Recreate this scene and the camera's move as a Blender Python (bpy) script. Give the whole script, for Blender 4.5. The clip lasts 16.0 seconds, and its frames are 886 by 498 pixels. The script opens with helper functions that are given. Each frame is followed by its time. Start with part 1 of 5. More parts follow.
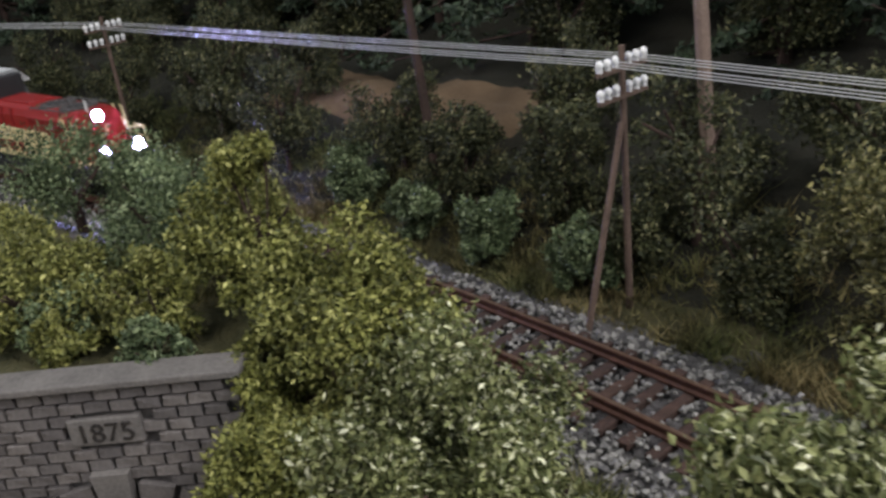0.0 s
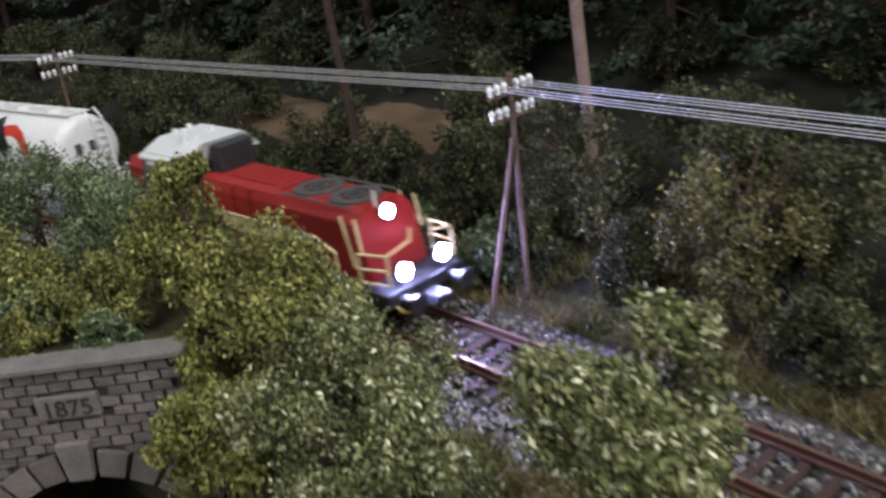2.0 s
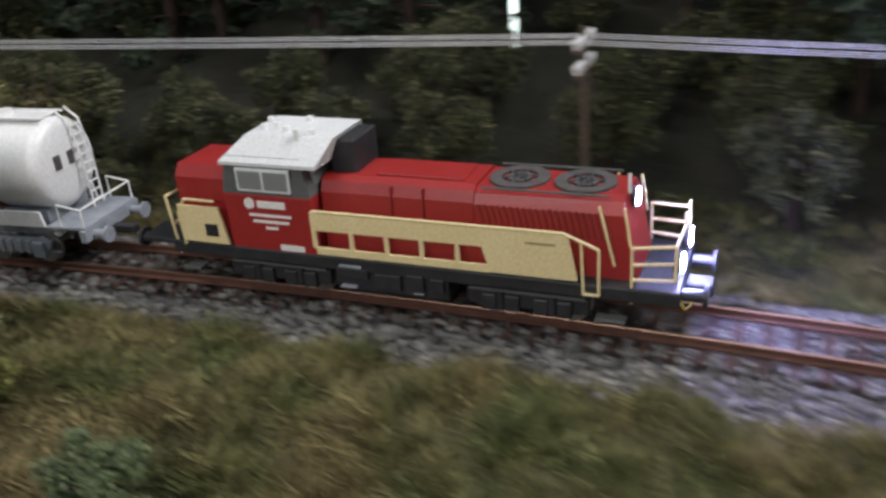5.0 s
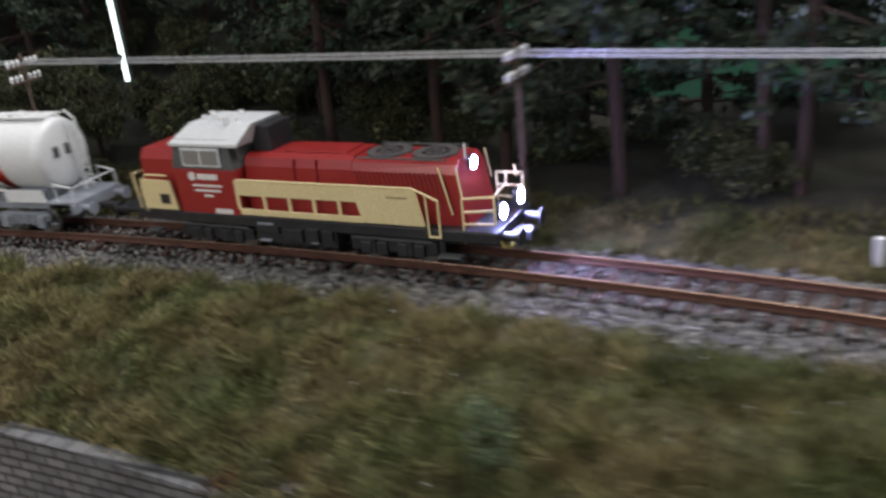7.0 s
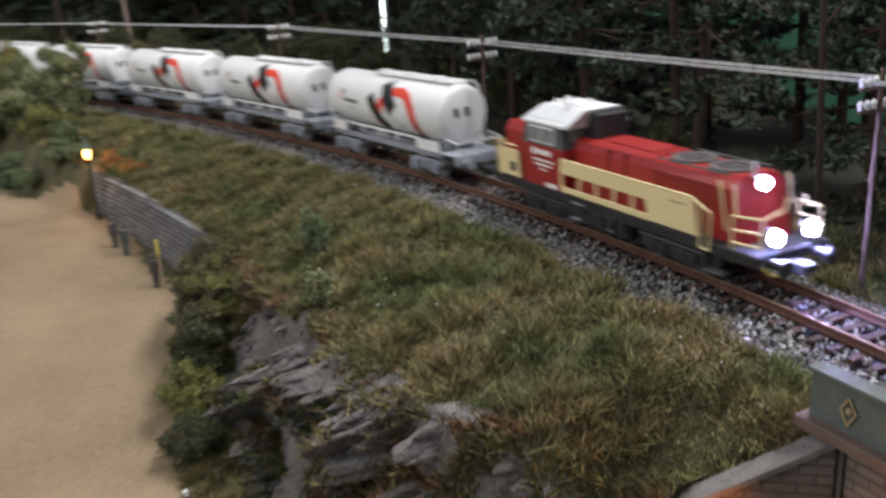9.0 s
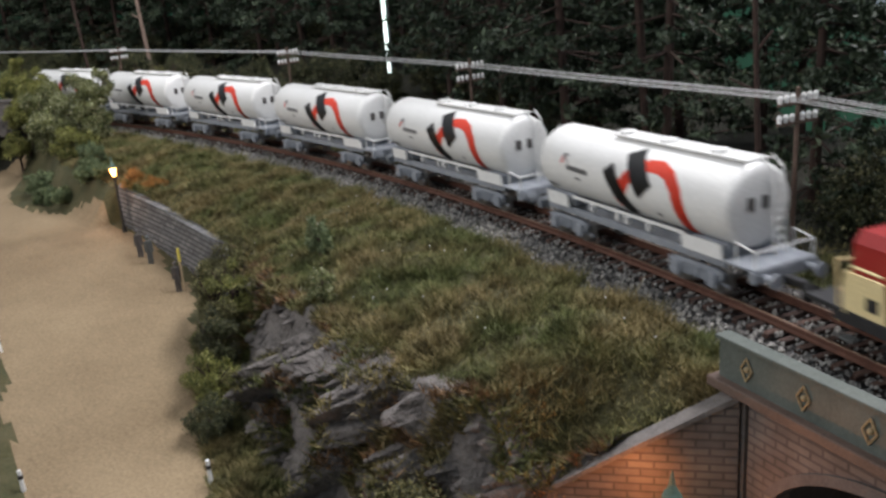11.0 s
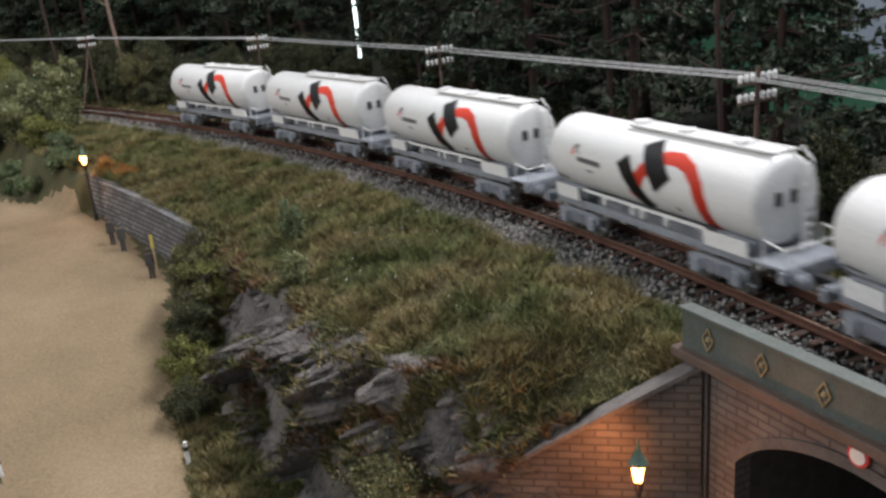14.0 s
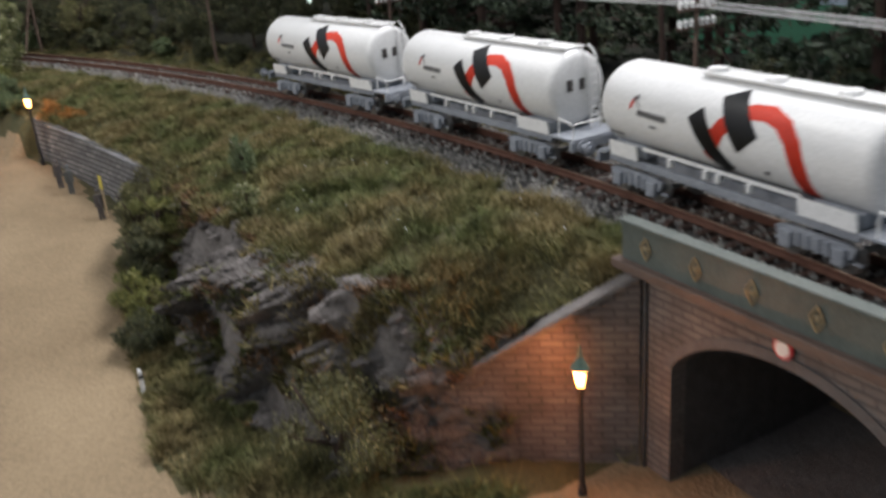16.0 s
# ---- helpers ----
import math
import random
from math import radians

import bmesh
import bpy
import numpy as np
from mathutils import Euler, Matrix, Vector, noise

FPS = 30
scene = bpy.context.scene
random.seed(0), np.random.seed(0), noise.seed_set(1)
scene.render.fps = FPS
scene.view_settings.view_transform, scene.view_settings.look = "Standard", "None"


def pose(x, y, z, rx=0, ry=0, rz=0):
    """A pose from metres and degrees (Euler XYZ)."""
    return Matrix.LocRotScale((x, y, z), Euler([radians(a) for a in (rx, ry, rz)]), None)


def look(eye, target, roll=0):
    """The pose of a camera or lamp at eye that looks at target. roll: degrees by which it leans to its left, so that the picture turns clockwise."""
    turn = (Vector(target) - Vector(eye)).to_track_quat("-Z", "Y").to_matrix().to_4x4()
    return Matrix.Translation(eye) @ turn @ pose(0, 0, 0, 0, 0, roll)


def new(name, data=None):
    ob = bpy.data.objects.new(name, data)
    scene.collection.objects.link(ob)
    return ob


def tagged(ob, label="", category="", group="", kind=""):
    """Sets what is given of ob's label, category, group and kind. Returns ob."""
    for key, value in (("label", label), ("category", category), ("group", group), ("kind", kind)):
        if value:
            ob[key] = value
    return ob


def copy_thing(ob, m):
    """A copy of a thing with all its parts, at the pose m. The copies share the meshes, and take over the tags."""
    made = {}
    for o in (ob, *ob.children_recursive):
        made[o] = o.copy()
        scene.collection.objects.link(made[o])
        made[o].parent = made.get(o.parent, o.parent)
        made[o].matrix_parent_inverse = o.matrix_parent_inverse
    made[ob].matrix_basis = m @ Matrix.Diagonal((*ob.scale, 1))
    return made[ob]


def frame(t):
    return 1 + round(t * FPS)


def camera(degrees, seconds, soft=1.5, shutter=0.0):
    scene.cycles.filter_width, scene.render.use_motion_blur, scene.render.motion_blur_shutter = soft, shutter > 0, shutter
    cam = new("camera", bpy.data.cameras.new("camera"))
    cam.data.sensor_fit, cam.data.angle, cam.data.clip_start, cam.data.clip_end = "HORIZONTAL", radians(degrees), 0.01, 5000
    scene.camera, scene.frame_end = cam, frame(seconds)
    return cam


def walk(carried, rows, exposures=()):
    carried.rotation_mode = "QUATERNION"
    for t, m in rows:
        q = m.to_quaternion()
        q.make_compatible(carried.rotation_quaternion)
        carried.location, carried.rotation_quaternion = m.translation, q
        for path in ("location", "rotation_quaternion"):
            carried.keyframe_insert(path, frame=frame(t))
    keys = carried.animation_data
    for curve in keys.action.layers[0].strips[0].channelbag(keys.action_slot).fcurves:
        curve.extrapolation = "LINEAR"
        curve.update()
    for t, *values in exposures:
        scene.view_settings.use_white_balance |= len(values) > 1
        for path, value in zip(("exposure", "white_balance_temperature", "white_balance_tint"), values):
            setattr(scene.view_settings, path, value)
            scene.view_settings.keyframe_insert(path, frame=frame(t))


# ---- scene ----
cam = camera(53.47, 16.0, 2.7, 0.95)
PATH = [
    (0.0, pose(-0.1379, -0.1345, 0.1101, 66.55, 6.49, 57.42)),
    (0.5, pose(-0.1320, -0.1334, 0.1103, 66.90, 7.11, 56.95)),
    (1.0, pose(-0.1277, -0.1345, 0.1116, 66.38, 7.24, 56.46)),
    (1.5, pose(-0.1171, -0.1368, 0.1134, 67.06, 6.94, 55.48)),
    (2.0, pose(-0.1025, -0.1420, 0.1176, 67.42, 6.77, 54.43)),
    (2.5, pose(-0.0864, -0.1483, 0.1141, 65.92, 7.50, 52.63)),
    (3.0, pose(-0.0680, -0.1607, 0.1119, 65.67, 5.35, 46.89)),
    (3.5, pose(-0.0336, -0.1703, 0.1131, 66.18, 3.59, 38.43)),
    (4.0, pose(-0.0076, -0.1766, 0.1178, 65.04, 3.81, 32.78)),
    (6.5, pose(0.2196, -0.2610, 0.1143, 66.72, 4.15, 14.65)),
    (7.0, pose(0.3101, -0.2724, 0.1119, 68.48, 5.51, 20.11)),
    (7.5, pose(0.3884, -0.2846, 0.1108, 70.00, 5.95, 25.74)),
    (8.0, pose(0.4719, -0.3104, 0.1098, 68.71, 5.28, 31.54)),
    (8.5, pose(0.5237, -0.2981, 0.1062, 69.66, 2.91, 40.18)),
    (9.0, pose(0.5619, -0.3011, 0.1072, 71.33, 3.33, 48.77)),
    (9.5, pose(0.5845, -0.3065, 0.1069, 71.86, 3.54, 50.76)),
    (12.0, pose(0.6068, -0.3263, 0.1206, 72.16, 4.91, 48.46)),
    (12.5, pose(0.6077, -0.3256, 0.1184, 71.32, 4.96, 48.23)),
    (13.0, pose(0.6044, -0.3237, 0.1160, 70.99, 4.49, 48.20)),
    (13.5, pose(0.6083, -0.3236, 0.1142, 71.13, 4.37, 47.85)),
    (14.0, pose(0.6101, -0.3254, 0.1151, 71.29, 4.66, 47.58)),
    (14.5, pose(0.6118, -0.3260, 0.1142, 71.21, 4.82, 47.23)),
    (15.0, pose(0.6110, -0.3254, 0.1132, 70.88, 4.86, 46.98)),
    (15.5, pose(0.6105, -0.3249, 0.1101, 69.82, 4.36, 46.23)),
    (16.0, pose(0.6191, -0.3318, 0.1047, 68.47, 4.28, 44.63)),
]
walk(cam, PATH, [(0.0, -0.12), (2.0, -0.05), (4.0, -0.12), (6.5, -0.3), (7.5, -0.15), (9.0, 0.05), (12.0, 0.0), (16.0, 0.0)])

# ---- light ----
world = bpy.data.worlds.new("hall")
scene.world = world
world.use_nodes = True
world.node_tree.nodes["Background"].inputs[0].default_value = (0.72, 0.85, 1.0, 1)
world.node_tree.nodes["Background"].inputs[1].default_value = 0.36


def area_lamp(name, eye, target, sx, sy, watts, colour):
    data = bpy.data.lights.new(name, "AREA")
    data.shape, data.size, data.size_y, data.energy, data.color = "RECTANGLE", sx, sy, watts, colour
    ob = new(name, data)
    ob.matrix_world = look(eye, target)
    return ob


def point_lamp(name, place, watts, colour, radius):
    data = bpy.data.lights.new(name, "POINT")
    data.energy, data.color, data.shadow_soft_size = watts, colour, radius
    ob = new(name, data)
    ob.location = place
    return ob


# unseen lamps: one over the back, a low front fill, one brightening the portal
area_lamp("hall_lamp", (0.50, 0.27, 0.82), (0.22, -0.06, 0), 0.6, 0.2, 13.5, (1.0, 0.97, 1.0))
area_lamp("hall_lamp", (-0.05, -1.05, 0.55), (0.2, -0.02, 0.03), 0.8, 0.2, 5.0, (1.0, 0.93, 0.91))
area_lamp("hall_lamp", (-0.30, -0.42, 0.95), (-0.26, -0.09, 0.02), 0.3, 0.2, 3.3, (1.0, 0.97, 0.92))

# ---- the line of the railway ----
SS = np.linspace(-2.2, 2.0, 4201)
core = np.clip(SS, -0.65, 0.65)
BEND = -0.5275 - 0.1932 * core - 0.6987 * core ** 2
i0 = int(np.argmin(abs(SS)))
TH = np.concatenate([[0], np.cumsum((BEND[1:] + BEND[:-1]) / 2 * 0.001)])
TH -= TH[i0]
TX = np.concatenate([[0], np.cumsum((np.cos(TH[1:]) + np.cos(TH[:-1])) / 2 * 0.001)])
TY = np.concatenate([[0], np.cumsum((np.sin(TH[1:]) + np.sin(TH[:-1])) / 2 * 0.001)])
TX -= TX[i0]
TY -= TY[i0]


def heading(s):
    return np.interp(s, SS, TH)


def tl(s, l, z=0.0):
    """World place of a point s along the line and l to its left."""
    h = np.interp(s, SS, TH)
    return np.array([np.interp(s, SS, TX) - np.sin(h) * l, np.interp(s, SS, TY) + np.cos(h) * l, z + 0 * s])


def to_line(x, y):
    j = int(np.argmin((TX - x) ** 2 + (TY - y) ** 2))
    return SS[j], -math.sin(TH[j]) * (x - TX[j]) + math.cos(TH[j]) * (y - TY[j])


def on_line(s, z=0.0):
    p = tl(s, 0.0)
    return pose(p[0], p[1], z, 0, 0, math.degrees(heading(s)))


# ---- materials ----
def ramp(nt, fac, stops):
    r = nt.nodes.new("ShaderNodeValToRGB")
    els = r.color_ramp.elements
    els[0].position, els[0].color = stops[0][0], (*stops[0][1], 1)
    els[1].position, els[1].color = stops[-1][0], (*stops[-1][1], 1)
    for p, c in stops[1:-1]:
        e = els.new(p)
        e.color = (*c, 1)
    nt.links.new(fac, r.inputs[0])
    return r.outputs[0]


def mix(nt, fac, a, b, mode="MIX"):
    m = nt.nodes.new("ShaderNodeMix")
    m.data_type, m.blend_type = "RGBA", mode
    for sock, v in ((m.inputs[0], fac), (m.inputs[6], a), (m.inputs[7], b)):
        if hasattr(v, "is_linked"):
            nt.links.new(v, sock)
        else:
            sock.default_value = v if isinstance(v, (int, float)) else (*v, 1)
    return m.outputs[2]


def noise_tex(nt, scale, detail=4, rough=0.6):
    co = nt.nodes.new("ShaderNodeTexCoord")
    n = nt.nodes.new("ShaderNodeTexNoise")
    n.inputs["Scale"].default_value, n.inputs["Detail"].default_value = scale, detail
    n.inputs["Roughness"].default_value = rough
    nt.links.new(co.outputs["Object"], n.inputs["Vector"])
    return n.outputs["Fac"]


def surface(name, a, b, scale=200, rough=0.6, metal=0.0, bump=0.15, fine=1200, spec=0.5, bump_size=0.0006, vary="", spread=0.3, translucent=0.0):
    """A worn surface: colour drifts between a and b, with fine grain and relief. vary: 'island' or 'object' shifts pieces against one another."""
    m = bpy.data.materials.new(name)
    m.use_nodes = True
    nt = m.node_tree
    bs = nt.nodes["Principled BSDF"]
    big, small = noise_tex(nt, scale), noise_tex(nt, fine, 3)
    col = ramp(nt, big, [(0.32, a), (0.68, b)])
    col = mix(nt, 0.35, col, ramp(nt, small, [(0.25, tuple(c * 0.55 for c in a)), (0.75, tuple(min(1, c * 1.3) for c in b))]))
    if vary:
        src = nt.nodes.new("ShaderNodeNewGeometry").outputs["Random Per Island"] if vary == "island" else nt.nodes.new("ShaderNodeObjectInfo").outputs["Random"]
        lo, hi = 1 - spread, 1 + spread
        col = mix(nt, 1.0, col, ramp(nt, src, [(0, (lo, lo, lo)), (1, (hi, hi, hi * 0.95))]), "MULTIPLY")
    nt.links.new(col, bs.inputs["Base Color"])
    bs.inputs["Roughness"].default_value, bs.inputs["Metallic"].default_value = rough, metal
    bs.inputs["Specular IOR Level"].default_value = spec
    if bump:
        bn = nt.nodes.new("ShaderNodeBump")
        bn.inputs["Strength"].default_value, bn.inputs["Distance"].default_value = bump, bump_size
        nt.links.new(small, bn.inputs["Height"])
        nt.links.new(bn.outputs[0], bs.inputs["Normal"])
    return m


def glow(name, colour, strength):
    m = bpy.data.materials.new(name)
    m.use_nodes = True
    bs = m.node_tree.nodes["Principled BSDF"]
    bs.inputs["Base Color"].default_value = (*colour, 1)
    bs.inputs["Emission Color"].default_value = (*colour, 1)
    bs.inputs["Emission Strength"].default_value = strength
    return m


def foliage(name, stops, spread=0.35):
    """Leaf flock: each leaf takes its own tint."""
    m = bpy.data.materials.new(name)
    m.use_nodes = True
    nt = m.node_tree
    bs = nt.nodes["Principled BSDF"]
    rnd = nt.nodes.new("ShaderNodeNewGeometry").outputs["Random Per Island"]
    col = ramp(nt, rnd, stops)
    big = noise_tex(nt, 45, 2)
    col = mix(nt, 1.0, col, ramp(nt, big, [(0.3, (1 - spread,) * 3), (0.7, (1 + spread,) * 3)]), "MULTIPLY")
    nt.links.new(col, bs.inputs["Base Color"])
    bs.inputs["Roughness"].default_value = 0.55
    bs.inputs["Specular IOR Level"].default_value = 0.35
    return m


def grass_mat(name):
    m = bpy.data.materials.new(name)
    m.use_nodes = True
    nt = m.node_tree
    bs = nt.nodes["Principled BSDF"]
    rnd = nt.nodes.new("ShaderNodeNewGeometry").outputs["Random Per Island"]
    green = ramp(nt, rnd, [(0, (0.045, 0.056, 0.020)), (0.7, (0.120, 0.138, 0.048)), (1, (0.23, 0.23, 0.095))])
    straw = ramp(nt, rnd, [(0, (0.075, 0.06, 0.026)), (0.6, (0.20, 0.160, 0.070)), (1, (0.36, 0.29, 0.145))])
    patch = ramp(nt, noise_tex(nt, 26, 3), [(0.38, (0, 0, 0)), (0.62, (1, 1, 1))])
    col = mix(nt, patch, green, straw)
    col = mix(nt, 1.0, col, ramp(nt, noise_tex(nt, 110, 2), [(0.3, (0.6,) * 3), (0.7, (1.3,) * 3)]), "MULTIPLY")
    nt.links.new(col, bs.inputs["Base Color"])
    bs.inputs["Roughness"].default_value = 0.7
    bs.inputs["Specular IOR Level"].default_value = 0.2
    return m


def brickwork(name, brick_a, brick_b, joint, w, h):
    """Painted-on small courses with relief, for masonry whose stones are too small to pick apart."""
    m = bpy.data.materials.new(name)
    m.use_nodes = True
    nt = m.node_tree
    bs = nt.nodes["Principled BSDF"]
    uv = nt.nodes.new("ShaderNodeUVMap")
    br = nt.nodes.new("ShaderNodeTexBrick")
    br.inputs["Scale"].default_value = 1.0
    br.inputs["Brick Width"].default_value, br.inputs["Row Height"].default_value = w, h
    br.inputs["Mortar Size"].default_value, br.inputs["Mortar Smooth"].default_value = h * 0.15, 0.2
    br.inputs["Color1"].default_value, br.inputs["Color2"].default_value, br.inputs["Mortar"].default_value = (*brick_a, 1), (*brick_b, 1), (*joint, 1)
    nt.links.new(uv.outputs[0], br.inputs["Vector"])
    col = mix(nt, 1.0, br.outputs["Color"], ramp(nt, noise_tex(nt, 60), [(0.3, (0.6,) * 3), (0.7, (1.25,) * 3)]), "MULTIPLY")
    nt.links.new(col, bs.inputs["Base Color"])
    bs.inputs["Roughness"].default_value = 0.85
    bn = nt.nodes.new("ShaderNodeBump")
    bn.invert = True
    bn.inputs["Strength"].default_value, bn.inputs["Distance"].default_value = 0.8, 0.0005
    nt.links.new(br.outputs["Fac"], bn.inputs["Height"])
    nt.links.new(bn.outputs[0], bs.inputs["Normal"])
    return m


def glowing_far_paint(name, a, b, scale, strength):
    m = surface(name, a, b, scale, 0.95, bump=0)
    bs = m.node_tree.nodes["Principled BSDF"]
    # emission is added: the painted board glows though it is no lamp
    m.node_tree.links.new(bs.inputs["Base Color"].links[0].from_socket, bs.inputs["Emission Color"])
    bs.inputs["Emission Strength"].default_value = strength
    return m


